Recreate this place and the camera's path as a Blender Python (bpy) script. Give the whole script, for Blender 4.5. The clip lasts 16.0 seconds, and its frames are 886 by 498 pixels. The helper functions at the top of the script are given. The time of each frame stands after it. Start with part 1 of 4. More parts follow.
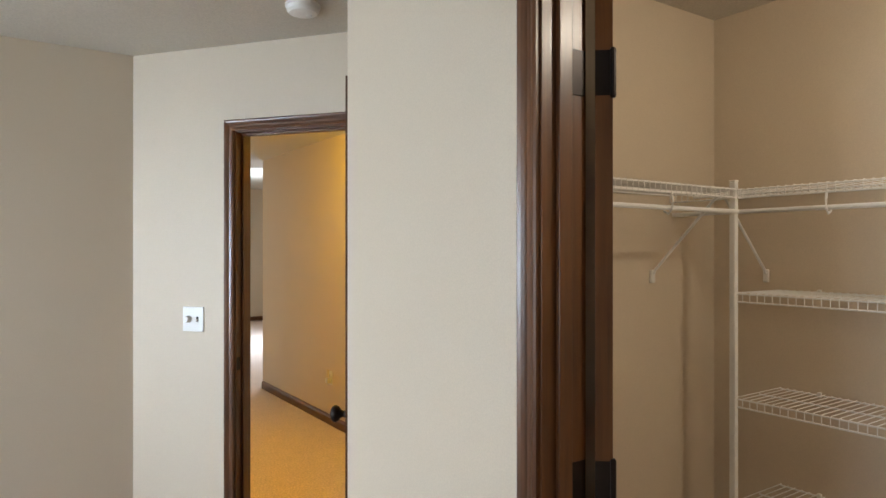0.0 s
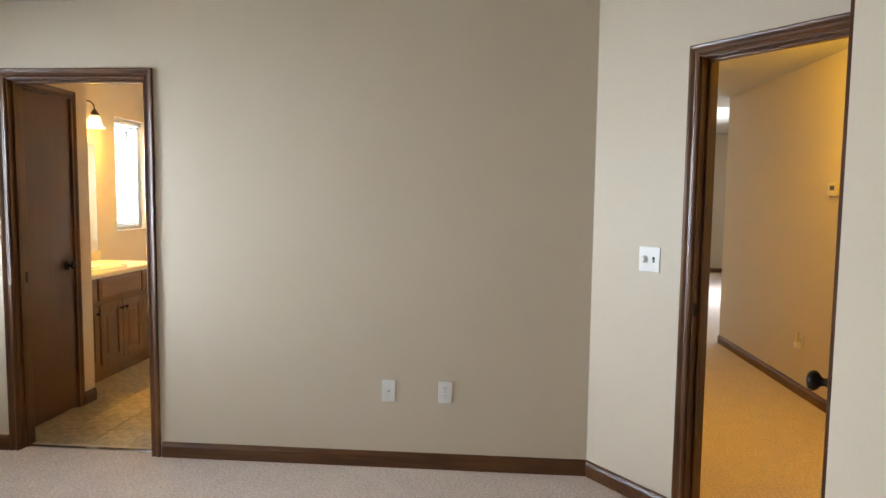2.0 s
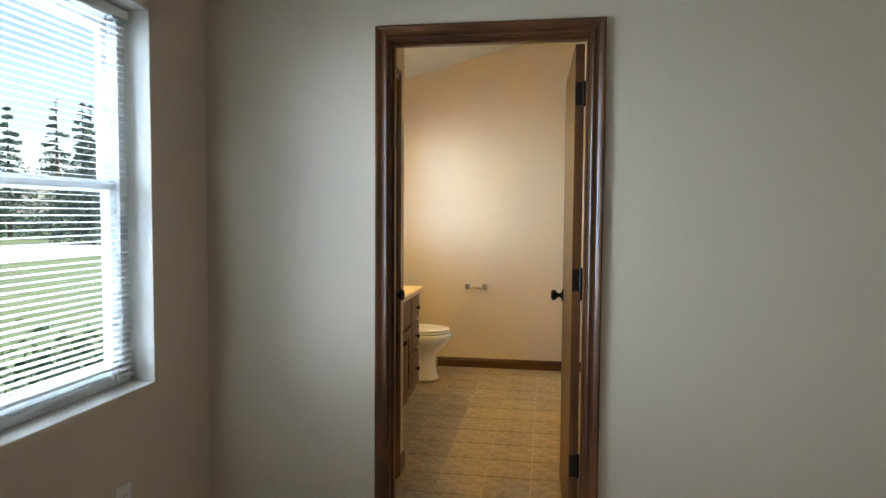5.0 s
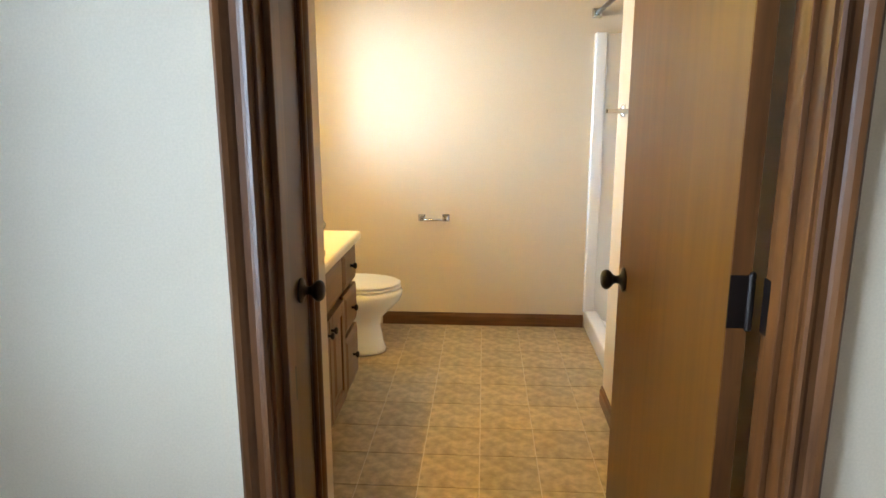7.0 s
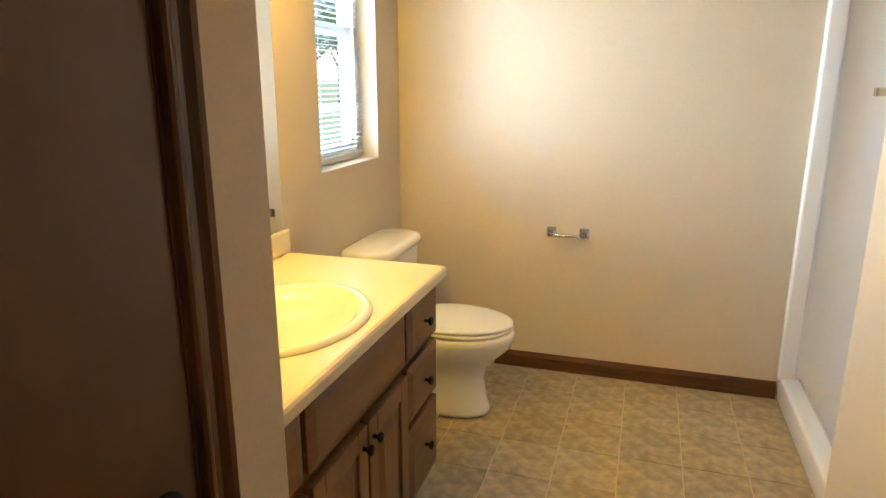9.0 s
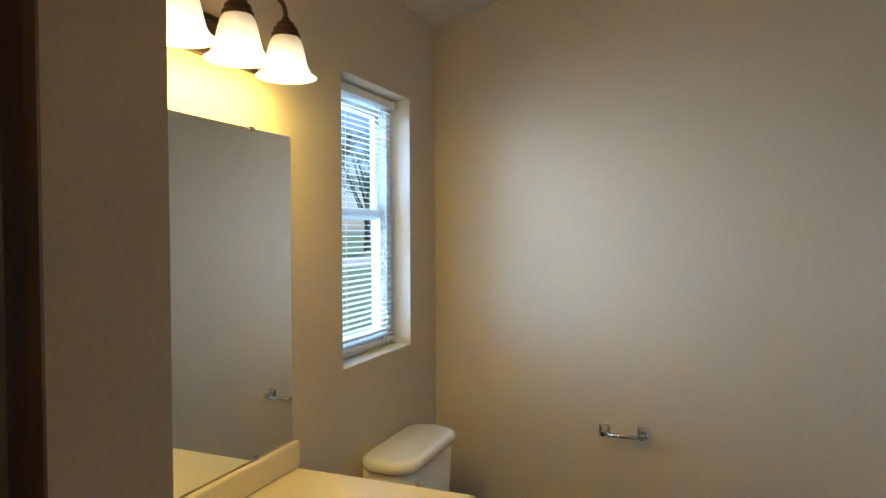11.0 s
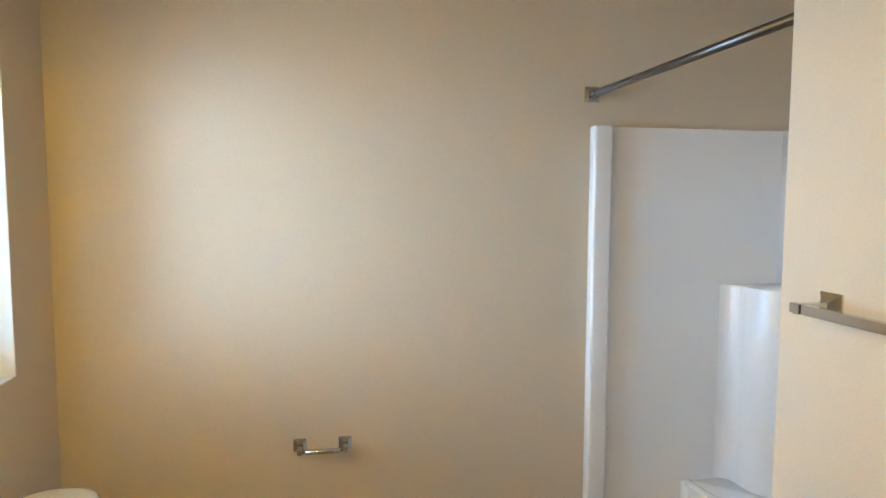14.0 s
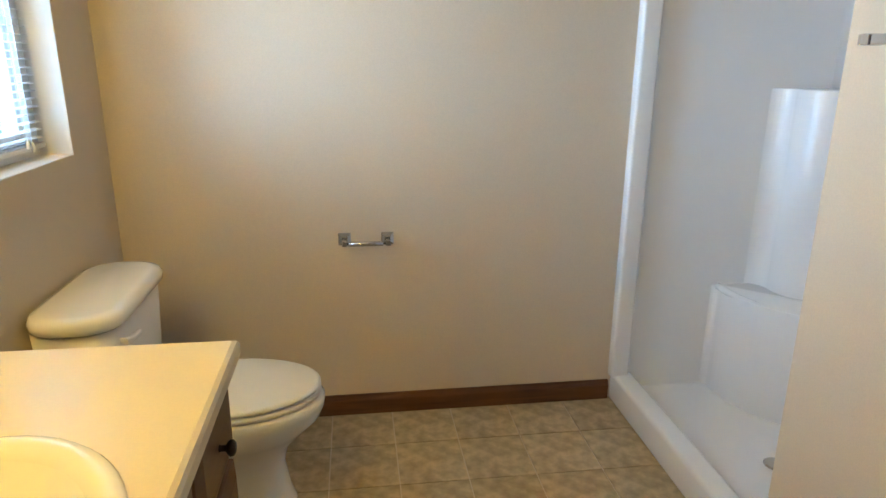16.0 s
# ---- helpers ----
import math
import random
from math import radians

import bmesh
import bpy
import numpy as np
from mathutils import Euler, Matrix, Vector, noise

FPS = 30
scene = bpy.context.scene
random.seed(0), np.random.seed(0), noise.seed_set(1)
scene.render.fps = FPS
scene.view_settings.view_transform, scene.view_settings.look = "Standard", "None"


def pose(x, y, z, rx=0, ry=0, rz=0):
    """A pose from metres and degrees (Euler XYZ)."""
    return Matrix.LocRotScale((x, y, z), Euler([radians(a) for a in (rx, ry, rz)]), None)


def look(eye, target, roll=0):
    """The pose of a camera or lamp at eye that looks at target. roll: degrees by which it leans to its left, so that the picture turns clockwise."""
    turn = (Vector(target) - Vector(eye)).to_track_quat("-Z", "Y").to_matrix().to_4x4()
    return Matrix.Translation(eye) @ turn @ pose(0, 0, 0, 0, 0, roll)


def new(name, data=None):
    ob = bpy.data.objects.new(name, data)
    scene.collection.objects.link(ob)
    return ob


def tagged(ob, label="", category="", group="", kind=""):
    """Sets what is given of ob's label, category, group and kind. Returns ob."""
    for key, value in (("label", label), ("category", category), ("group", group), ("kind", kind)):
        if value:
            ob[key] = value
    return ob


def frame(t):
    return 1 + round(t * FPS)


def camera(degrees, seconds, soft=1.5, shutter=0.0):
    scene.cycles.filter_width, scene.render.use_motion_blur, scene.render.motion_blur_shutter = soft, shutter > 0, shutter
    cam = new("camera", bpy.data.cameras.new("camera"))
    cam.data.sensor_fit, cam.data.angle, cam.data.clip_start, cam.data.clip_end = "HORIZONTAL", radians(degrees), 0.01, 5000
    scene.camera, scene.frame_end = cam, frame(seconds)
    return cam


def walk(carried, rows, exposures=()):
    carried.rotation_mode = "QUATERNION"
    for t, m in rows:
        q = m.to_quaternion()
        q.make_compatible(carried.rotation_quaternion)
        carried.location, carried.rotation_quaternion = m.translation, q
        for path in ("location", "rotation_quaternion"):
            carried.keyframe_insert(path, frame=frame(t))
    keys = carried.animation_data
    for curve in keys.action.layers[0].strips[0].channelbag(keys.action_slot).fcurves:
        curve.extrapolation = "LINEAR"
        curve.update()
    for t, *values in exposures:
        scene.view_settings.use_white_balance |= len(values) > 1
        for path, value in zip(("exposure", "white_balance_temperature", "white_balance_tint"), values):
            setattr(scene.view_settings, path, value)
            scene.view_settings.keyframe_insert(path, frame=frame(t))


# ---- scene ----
cam = camera(68.6, 16.0)
PATH = [
    (0, (2.631, -3.487, 1.492), (3.757, -1.834, 1.493), 0.0),
    (0.5, (2.586, -3.468, 1.504), (3.487, -1.683, 1.463), -0.2),
    (1, (2.654, -3.462, 1.51), (3.238, -1.552, 1.411), 0.1),
    (1.5, (2.687, -3.421, 1.515), (2.932, -1.443, 1.356), 0.2),
    (2, (2.67, -3.33, 1.436), (2.513, -1.343, 1.277), 0.7),
    (2.5, (2.413, -3.235, 1.411), (2.064, -1.271, 1.272), 1.1),
    (3, (2.094, -3.092, 1.396), (1.63, -1.149, 1.286), 1.1),
    (3.5, (1.676, -3.03, 1.385), (1.176, -1.096, 1.287), 1.0),
    (4, (1.268, -2.995, 1.379), (0.756, -1.063, 1.295), 0.7),
    (4.5, (0.934, -2.787, 1.373), (0.439, -0.852, 1.287), 0.5),
    (4.7, (0.815, -2.674, 1.362), (0.398, -0.72, 1.275), 0.5),
    (7, (0.369, -0.907, 1.414), (0.246, 1.044, 0.995), -0.0),
    (7.5, (0.359, -0.549, 1.394), (0.203, 1.387, 0.916), 0.4),
    (8, (0.381, -0.267, 1.396), (0.086, 1.645, 0.89), 0.4),
    (8.2, (0.385, -0.173, 1.397), (0.016, 1.725, 0.883), 0.3),
    (10.5, (0.377, 0.479, 1.551), (-0.359, 2.321, 1.296), -0.1),
    (11, (0.36, 0.454, 1.571), (-0.389, 2.308, 1.518), -0.2),
    (11.5, (0.358, 0.467, 1.588), (-0.4, 2.317, 1.632), -0.5),
    (12, (0.32, 0.556, 1.618), (-0.358, 2.437, 1.674), -0.2),
    (12.5, (0.22, 0.686, 1.653), (-0.185, 2.644, 1.698), 0.0),
    (13, (0.143, 0.815, 1.659), (0.071, 2.813, 1.697), 0.0),
    (13.5, (0.125, 0.907, 1.677), (0.368, 2.891, 1.631), 0.2),
    (14, (0.062, 0.969, 1.608), (0.419, 2.93, 1.446), 0.2),
    (14.5, (0.005, 0.989, 1.505), (0.392, 2.932, 1.228), 0.1),
    (15, (-0.015, 0.984, 1.422), (0.372, 2.914, 1.067), 0.0),
    (15.5, (-0.008, 0.965, 1.387), (0.33, 2.872, 0.886), 0.3),
    (16, (0.016, 0.924, 1.377), (0.275, 2.824, 0.807), 0.4),
]
walk(cam, [(t, look(eye, target, roll)) for t, eye, target, roll in PATH],
     [(0, 2.1, 7300, 20), (1.5, 2.0, 7500, 20), (2.5, 1.85, 7800, 20), (3.5, 1.55, 7300, 18), (4.6, 1.1, 7000, 16), (7.2, 1.7, 6700, 14), (8.2, 1.7, 7200, 15),
      (10.4, 0.55, 5700, 11), (12.0, 0.2, 5900, 12), (13.0, 0.3, 7000, 16), (14.0, 0.9, 6000, 13), (14.6, 0.95, 5700, 12), (16, 0.9, 5700, 12)])

# ---- world, sun, large lights ----
world = bpy.data.worlds.new("sky")
scene.world = world
world.use_nodes = True
wn = world.node_tree
sky = wn.nodes.new("ShaderNodeTexSky")
sky.sky_type = 'NISHITA'
sky.sun_disc = False
sky.sun_elevation = radians(60)
sky.sun_rotation = radians(100)
wn.links.new(sky.outputs["Color"], wn.nodes["Background"].inputs["Color"])
wn.nodes["Background"].inputs["Strength"].default_value = 0.12

sun = new("sun", bpy.data.lights.new("sun", "SUN"))
sun.data.energy = 5.0
sun.data.angle = radians(0.5)
sun.data.color = (1.0, 0.95, 0.87)
sun.matrix_world = look((17, 5, 31), (0, 0, 0))


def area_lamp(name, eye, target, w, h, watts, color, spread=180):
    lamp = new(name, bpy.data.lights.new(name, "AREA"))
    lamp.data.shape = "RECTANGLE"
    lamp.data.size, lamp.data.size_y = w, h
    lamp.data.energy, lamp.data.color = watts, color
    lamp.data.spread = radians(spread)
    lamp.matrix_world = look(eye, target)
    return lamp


def point_lamp(name, place, watts, color, radius=0.04):
    lamp = new(name, bpy.data.lights.new(name, "POINT"))
    lamp.data.energy, lamp.data.color, lamp.data.shadow_soft_size = watts, color, radius
    lamp.location = place
    return lamp


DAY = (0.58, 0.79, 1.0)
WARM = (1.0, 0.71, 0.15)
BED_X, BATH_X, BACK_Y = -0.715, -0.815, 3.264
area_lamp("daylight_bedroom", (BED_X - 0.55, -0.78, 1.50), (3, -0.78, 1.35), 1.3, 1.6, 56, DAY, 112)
# added lamp at an unseen rear window, brightens the bedroom
area_lamp("added_rear_daylight", (BED_X - 0.20, -3.1, 1.42), (3, -3.1, 1.1), 1.0, 1.3, 11, DAY, 160)
area_lamp("daylight_bath", (BATH_X - 0.55, 2.60, 1.66), (3, 2.74, 1.2), 1.1, 1.3, 46, (0.52, 0.76, 1.0), 110)
# far room has no window; this lamp is added inside to brighten it
area_lamp("far_room_fill", (6.9, 6.6, 1.5), (4, 6.6, 1.2), 1.6, 1.6, 42, DAY)

# ---- materials ----


def mat(name, color, rough=0.6, metal=0.0, grain=0.0, scale=200.0, bump=0.0, blotch=0.05, blotch_scale=3.0, coat=0.0, vary=0.0, spec=None):
    m = bpy.data.materials.new(name)
    m.use_nodes = True
    n, l = m.node_tree.nodes, m.node_tree.links
    b = n["Principled BSDF"]
    b.inputs["Roughness"].default_value = rough
    b.inputs["Metallic"].default_value = metal
    b.inputs["Coat Weight"].default_value = coat
    if spec is not None:
        b.inputs["Specular IOR Level"].default_value = spec
    tc = n.new("ShaderNodeTexCoord")
    big = n.new("ShaderNodeTexNoise")
    big.inputs["Scale"].default_value = blotch_scale
    big.inputs["Detail"].default_value = 5
    l.new(tc.outputs["Object"], big.inputs["Vector"])
    fine = n.new("ShaderNodeTexNoise")
    fine.inputs["Scale"].default_value = scale
    fine.inputs["Detail"].default_value = 3
    l.new(tc.outputs["Object"], fine.inputs["Vector"])
    mix = n.new("ShaderNodeMix")
    mix.data_type = 'RGBA'
    mix.inputs[6].default_value = (*[c * (1 - blotch) for c in color], 1)
    mix.inputs[7].default_value = (*[min(1, c * (1 + blotch)) for c in color], 1)
    l.new(big.outputs["Fac"], mix.inputs[0])
    out = mix.outputs[2]
    if grain:
        mix2 = n.new("ShaderNodeMix")
        mix2.data_type = 'RGBA'
        mix2.blend_type = 'MULTIPLY'
        mix2.inputs[0].default_value = grain
        ramp = n.new("ShaderNodeValToRGB")
        ramp.color_ramp.elements[0].position, ramp.color_ramp.elements[1].position = 0.35, 0.65
        l.new(fine.outputs["Fac"], ramp.inputs["Fac"])
        l.new(out, mix2.inputs[6])
        l.new(ramp.outputs["Color"], mix2.inputs[7])
        out = mix2.outputs[2]
    if vary:
        info = n.new("ShaderNodeObjectInfo")
        hsv = n.new("ShaderNodeHueSaturation")
        mr = n.new("ShaderNodeMapRange")
        mr.inputs["To Min"].default_value, mr.inputs["To Max"].default_value = 1 - vary, 1 + vary
        l.new(info.outputs["Random"], mr.inputs["Value"])
        l.new(mr.outputs["Result"], hsv.inputs["Value"])
        l.new(out, hsv.inputs["Color"])
        out = hsv.outputs["Color"]
    l.new(out, b.inputs["Base Color"])
    rr = n.new("ShaderNodeMapRange")
    rr.inputs["To Min"].default_value, rr.inputs["To Max"].default_value = max(0, rough - 0.06), min(1, rough + 0.06)
    l.new(big.outputs["Fac"], rr.inputs["Value"])
    l.new(rr.outputs["Result"], b.inputs["Roughness"])
    if bump:
        bp = n.new("ShaderNodeBump")
        bp.inputs["Strength"].default_value = bump
        bp.inputs["Distance"].default_value = 0.004
        l.new(fine.outputs["Fac"], bp.inputs["Height"])
        l.new(bp.outputs["Normal"], b.inputs["Normal"])
    return m


def wood(name, dark, light, axis=2, rough=0.36, coat=0.15, stretch=14.0):
    """Stained wood with its grain along one axis."""
    m = bpy.data.materials.new(name)
    m.use_nodes = True
    n, l = m.node_tree.nodes, m.node_tree.links
    b = n["Principled BSDF"]
    b.inputs["Roughness"].default_value = rough
    b.inputs["Coat Weight"].default_value = coat
    b.inputs["Coat Roughness"].default_value = 0.22
    tc = n.new("ShaderNodeTexCoord")
    mp = n.new("ShaderNodeMapping")
    s = [stretch, stretch, stretch]
    s[axis] = stretch / 14
    mp.inputs["Scale"].default_value = s
    l.new(tc.outputs["Object"], mp.inputs["Vector"])
    nz = n.new("ShaderNodeTexNoise")
    nz.inputs["Scale"].default_value = 3.0
    nz.inputs["Detail"].default_value = 8
    nz.inputs["Distortion"].default_value = 0.6
    l.new(mp.outputs["Vector"], nz.inputs["Vector"])
    big = n.new("ShaderNodeTexNoise")
    big.inputs["Scale"].default_value = 2.2
    l.new(tc.outputs["Object"], big.inputs["Vector"])
    add = n.new("ShaderNodeMath")
    add.operation = 'MULTIPLY_ADD'
    add.inputs[1].default_value = 0.5
    l.new(big.outputs["Fac"], add.inputs[0])
    half = n.new("ShaderNodeMath")
    half.operation = 'MULTIPLY'
    half.inputs[1].default_value = 0.55
    l.new(nz.outputs["Fac"], half.inputs[0])
    l.new(half.outputs[0], add.inputs[2])
    ramp = n.new("ShaderNodeValToRGB")
    ramp.color_ramp.elements[0].position, ramp.color_ramp.elements[1].position = 0.36, 0.68
    ramp.color_ramp.elements[0].color, ramp.color_ramp.elements[1].color = (*dark, 1), (*light, 1)
    l.new(add.outputs[0], ramp.inputs["Fac"])
    l.new(ramp.outputs["Color"], b.inputs["Base Color"])
    bp = n.new("ShaderNodeBump")
    bp.inputs["Strength"].default_value = 0.12
    bp.inputs["Distance"].default_value = 0.002
    l.new(nz.outputs["Fac"], bp.inputs["Height"])
    l.new(bp.outputs["Normal"], b.inputs["Normal"])
    return m


def glow(name, color, strength):
    m = bpy.data.materials.new(name)
    m.use_nodes = True
    b = m.node_tree.nodes["Principled BSDF"]
    b.inputs["Base Color"].default_value = (*color, 1)
    b.inputs["Emission Color"].default_value = (*color, 1)
    b.inputs["Emission Strength"].default_value = strength
    return m


def clear_glass(name):
    m = bpy.data.materials.new(name)
    m.use_nodes = True
    n, l = m.node_tree.nodes, m.node_tree.links
    n.remove(n["Principled BSDF"])
    tr, gl, mx, fr = n.new("ShaderNodeBsdfTransparent"), n.new("ShaderNodeBsdfGlossy"), n.new("ShaderNodeMixShader"), n.new("ShaderNodeLayerWeight")
    gl.inputs["Roughness"].default_value = 0.02
    tr.inputs["Color"].default_value = (0.94, 0.97, 1, 1)
    fr.inputs["Blend"].default_value = 0.12
    sc = n.new("ShaderNodeMath")
    sc.operation = 'MULTIPLY'
    sc.inputs[1].default_value = 0.25
    l.new(fr.outputs["Facing"], sc.inputs[0])
    l.new(sc.outputs[0], mx.inputs[0])
    l.new(tr.outputs[0], mx.inputs[1])
    l.new(gl.outputs[0], mx.inputs[2])
    l.new(mx.outputs[0], n["Material Output"].inputs["Surface"])
    return m


PAINT = mat("wall_paint_beige", (0.66, 0.555, 0.425), 0.55, grain=0.06, scale=260, bump=0.10, blotch=0.025)
CEIL = mat("ceiling_paint", (0.66, 0.62, 0.54), 0.85, grain=0.12, scale=140, bump=0.5, blotch=0.03)
REVEAL = mat("reveal_paint", (0.78, 0.75, 0.69), 0.5, scale=200, bump=0.08)
TRIM = wood("trim_wood", (0.052, 0.016, 0.004), (0.17, 0.062, 0.017), 2)
TRIM_X = wood("trim_wood_x", (0.052, 0.016, 0.004), (0.17, 0.062, 0.017), 0)
TRIM_Y = wood("trim_wood_y", (0.052, 0.016, 0.004), (0.17, 0.062, 0.017), 1)
DOOR = wood("door_wood", (0.10, 0.034, 0.004), (0.155, 0.058, 0.007), 2, 0.42, 0.12, 10)
DARK_DOOR = wood("linen_door_wood", (0.080, 0.027, 0.008), (0.105, 0.037, 0.012), 2, 0.4, 0.12, 10)
CAB = wood("cabinet_wood", (0.11, 0.046, 0.015), (0.20, 0.092, 0.032), 2, 0.4, 0.2, 12)
CAB_Y = wood("cabinet_wood_y", (0.11, 0.046, 0.015), (0.20, 0.092, 0.032), 1, 0.4, 0.2, 12)
CARPET = mat("carpet_beige", (0.80, 0.65, 0.56), 0.98, grain=0.28, scale=75, bump=1.0, blotch=0.10, blotch_scale=9, spec=0.05)
VINYL = mat("vinyl_tile", (0.51, 0.395, 0.235), 0.40, grain=0.30, scale=22, bump=0.05, blotch=0.38, blotch_scale=11, vary=0.08)
GROUT = mat("vinyl_joint", (0.62, 0.53, 0.39), 0.6, scale=120, bump=0.1)
PORC = mat("porcelain", (0.84, 0.82, 0.77), 0.12, blotch=0.01, coat=0.3)
FIBER = mat("fibreglass", (0.82, 0.80, 0.79), 0.24, scale=300, bump=0.03, blotch=0.015)
LAMINATE = mat("counter_laminate", (0.76, 0.67, 0.50), 0.33, grain=0.03, scale=240, bump=0.02, blotch=0.02)
CHROME = mat("chrome", (0.60, 0.60, 0.60), 0.12, 1.0, blotch=0.02)
BRONZE = mat("oil_rubbed_bronze", (0.022, 0.016, 0.014), 0.36, 0.7, blotch=0.2, blotch_scale=30)
LAMP_BRONZE = mat("lamp_bronze", (0.10, 0.06, 0.035), 0.42, 0.5, blotch=0.25, blotch_scale=25)
WHITE = mat("white_plastic", (0.80, 0.79, 0.75), 0.35, blotch=0.01)
ALMOND = mat("almond_plastic", (0.72, 0.62, 0.42), 0.35, blotch=0.01)
SLOT = mat("dark_slot", (0.03, 0.03, 0.03), 0.6)
VINYL_FRAME = mat("window_vinyl", (0.80, 0.80, 0.79), 0.35, blotch=0.01)
SLAT = mat("blind_slat", (0.80, 0.80, 0.78), 0.4, blotch=0.01)
WIRE = mat("coated_wire", (0.80, 0.80, 0.78), 0.35, blotch=0.02)
GLASS = clear_glass("window_glass")
MIRROR = mat("mirror_silver", (0.82, 0.85, 0.83), 0.015, 1.0, blotch=0.0)
MIRROR.node_tree.nodes["Principled BSDF"].inputs["Roughness"].default_value = 0.01
for link in list(MIRROR.node_tree.nodes["Principled BSDF"].inputs["Roughness"].links):
    MIRROR.node_tree.links.remove(link)
SHADE = glow("alabaster_shade", (1.0, 0.80, 0.48), 3.0)
# bulb light painted into the emission: dim at the neck, bright at the rim
sn, sl = SHADE.node_tree.nodes, SHADE.node_tree.links
stc, sep, srg, snz = sn.new("ShaderNodeTexCoord"), sn.new("ShaderNodeSeparateXYZ"), sn.new("ShaderNodeMapRange"), sn.new("ShaderNodeTexNoise")
snz.inputs["Scale"].default_value, snz.inputs["Distortion"].default_value = 9.0, 1.5
sl.new(stc.outputs["Object"], snz.inputs["Vector"])
sl.new(stc.outputs["Object"], sep.inputs[0])
srg.inputs["From Min"].default_value, srg.inputs["From Max"].default_value = 2.080, 2.000
srg.inputs["To Min"].default_value, srg.inputs["To Max"].default_value = 0.18, 1.4
sl.new(sep.outputs["Z"], srg.inputs["Value"])
smul = sn.new("ShaderNodeMath")
smul.operation = 'MULTIPLY'
swr = sn.new("ShaderNodeMapRange")
swr.inputs["To Min"].default_value, swr.inputs["To Max"].default_value = 0.5, 1.5
sl.new(snz.outputs["Fac"], swr.inputs["Value"])
sl.new(srg.outputs["Result"], smul.inputs[0])
sl.new(swr.outputs["Result"], smul.inputs[1])
sl.new(smul.outputs[0], sn["Principled BSDF"].inputs["Emission Strength"])
HALL_GLOBE = glow("hall_lamp_glass", (1.0, 0.72, 0.35), 2.0)
GRASS = mat("grass", (0.13, 0.18, 0.075), 0.9, grain=0.4, scale=40, bump=0.6, blotch=0.3, blotch_scale=0.4)
ROAD = mat("pale_road", (0.48, 0.47, 0.45), 0.9, grain=0.2, scale=60, blotch=0.1)
LEAF = mat("leaf_green", (0.11, 0.17, 0.06), 0.7, blotch=0.4, blotch_scale=2.0)
NEEDLE = mat("needle_green", (0.08, 0.12, 0.09), 0.8, blotch=0.4, blotch_scale=2.0)
BARK = mat("bark", (0.10, 0.075, 0.055), 0.9, grain=0.5, scale=30, bump=0.8, blotch=0.3)
EAVE = mat("eave_soffit", (0.74, 0.73, 0.70), 0.6, scale=60, bump=0.1)

# ---- mesh helpers ----


def link_mesh(name, bm, material, smooth=False):
    me = bpy.data.meshes.new(name)
    bm.normal_update()
    bm.to_mesh(me)
    bm.free()
    if smooth:
        for p in me.polygons:
            p.use_smooth = True
    me.materials.append(material)
    return new(name, me)


def part(name, bm, material, parent, label="", smooth=False):
    ob = link_mesh(name, bm, material, smooth)
    ob.parent = parent
    if label:
        ob["label"] = label
    return ob


def thing(name, label, category, group="", m=None, kind=""):
    ob = new(name)
    ob.empty_display_size = 0.1
    if m is not None:
        ob.matrix_world = m
    return tagged(ob, label, category, group, kind)


def box(lo, hi, bm=None, bevel=0.0, seg=2):
    """A box from its two corners, added to bm, with rounded edges."""
    b = bmesh.new()
    c = [(a + d) / 2 for a, d in zip(lo, hi)]
    s = [abs(d - a) for a, d in zip(lo, hi)]
    bmesh.ops.create_cube(b, size=1, matrix=Matrix.LocRotScale(c, None, s))
    if bevel:
        bmesh.ops.bevel(b, geom=b.edges[:], offset=bevel, segments=seg, profile=0.5, affect='EDGES')
    return merge(bm, b)


def merge(bm, b):
    if bm is None:
        return b
    tmp = bpy.data.meshes.new("tmp")
    b.to_mesh(tmp)
    b.free()
    bm.from_mesh(tmp)
    bpy.data.meshes.remove(tmp)
    return bm


def lathe(profile, m=None, seg=24, bm=None, sx=1.0, sy=1.0):
    """A body turned round its z axis from (radius, z) pairs."""
    b = bmesh.new()
    rings = []
    for r, z in profile:
        rings.append([b.verts.new((sx * r * math.cos(2 * math.pi * i / seg), sy * r * math.sin(2 * math.pi * i / seg), z)) for i in range(seg)])
    for p, q in zip(rings, rings[1:]):
        for i in range(seg):
            j = (i + 1) % seg
            b.faces.new((p[i], p[j], q[j], q[i]))
    if profile[0][0] > 1e-6:
        b.faces.new(rings[0][::-1])
    if profile[-1][0] > 1e-6:
        b.faces.new(rings[-1])
    bmesh.ops.remove_doubles(b, verts=b.verts[:], dist=1e-6)
    if m is not None:
        b.transform(m)
    return merge(bm, b)


def tube(points, r, seg=8, bm=None):
    """A round bar along points."""
    b = bmesh.new()
    pts = [Vector(p) for p in points]
    rings = []
    up = Vector((0.123, 0.31, 0.94)).normalized()
    for i, p in enumerate(pts):
        d = (pts[min(i + 1, len(pts) - 1)] - pts[max(i - 1, 0)]).normalized()
        u = d.cross(up).normalized()
        v = d.cross(u).normalized()
        rr = r[i] if isinstance(r, (list, tuple)) else r
        rings.append([b.verts.new(p + rr * (math.cos(2 * math.pi * k / seg) * u + math.sin(2 * math.pi * k / seg) * v)) for k in range(seg)])
    for p, q in zip(rings, rings[1:]):
        for k in range(seg):
            j = (k + 1) % seg
            b.faces.new((p[k], p[j], q[j], q[k]))
    b.faces.new(rings[0])
    b.faces.new(rings[-1][::-1])
    bmesh.ops.recalc_face_normals(b, faces=b.faces[:])
    return merge(bm, b)


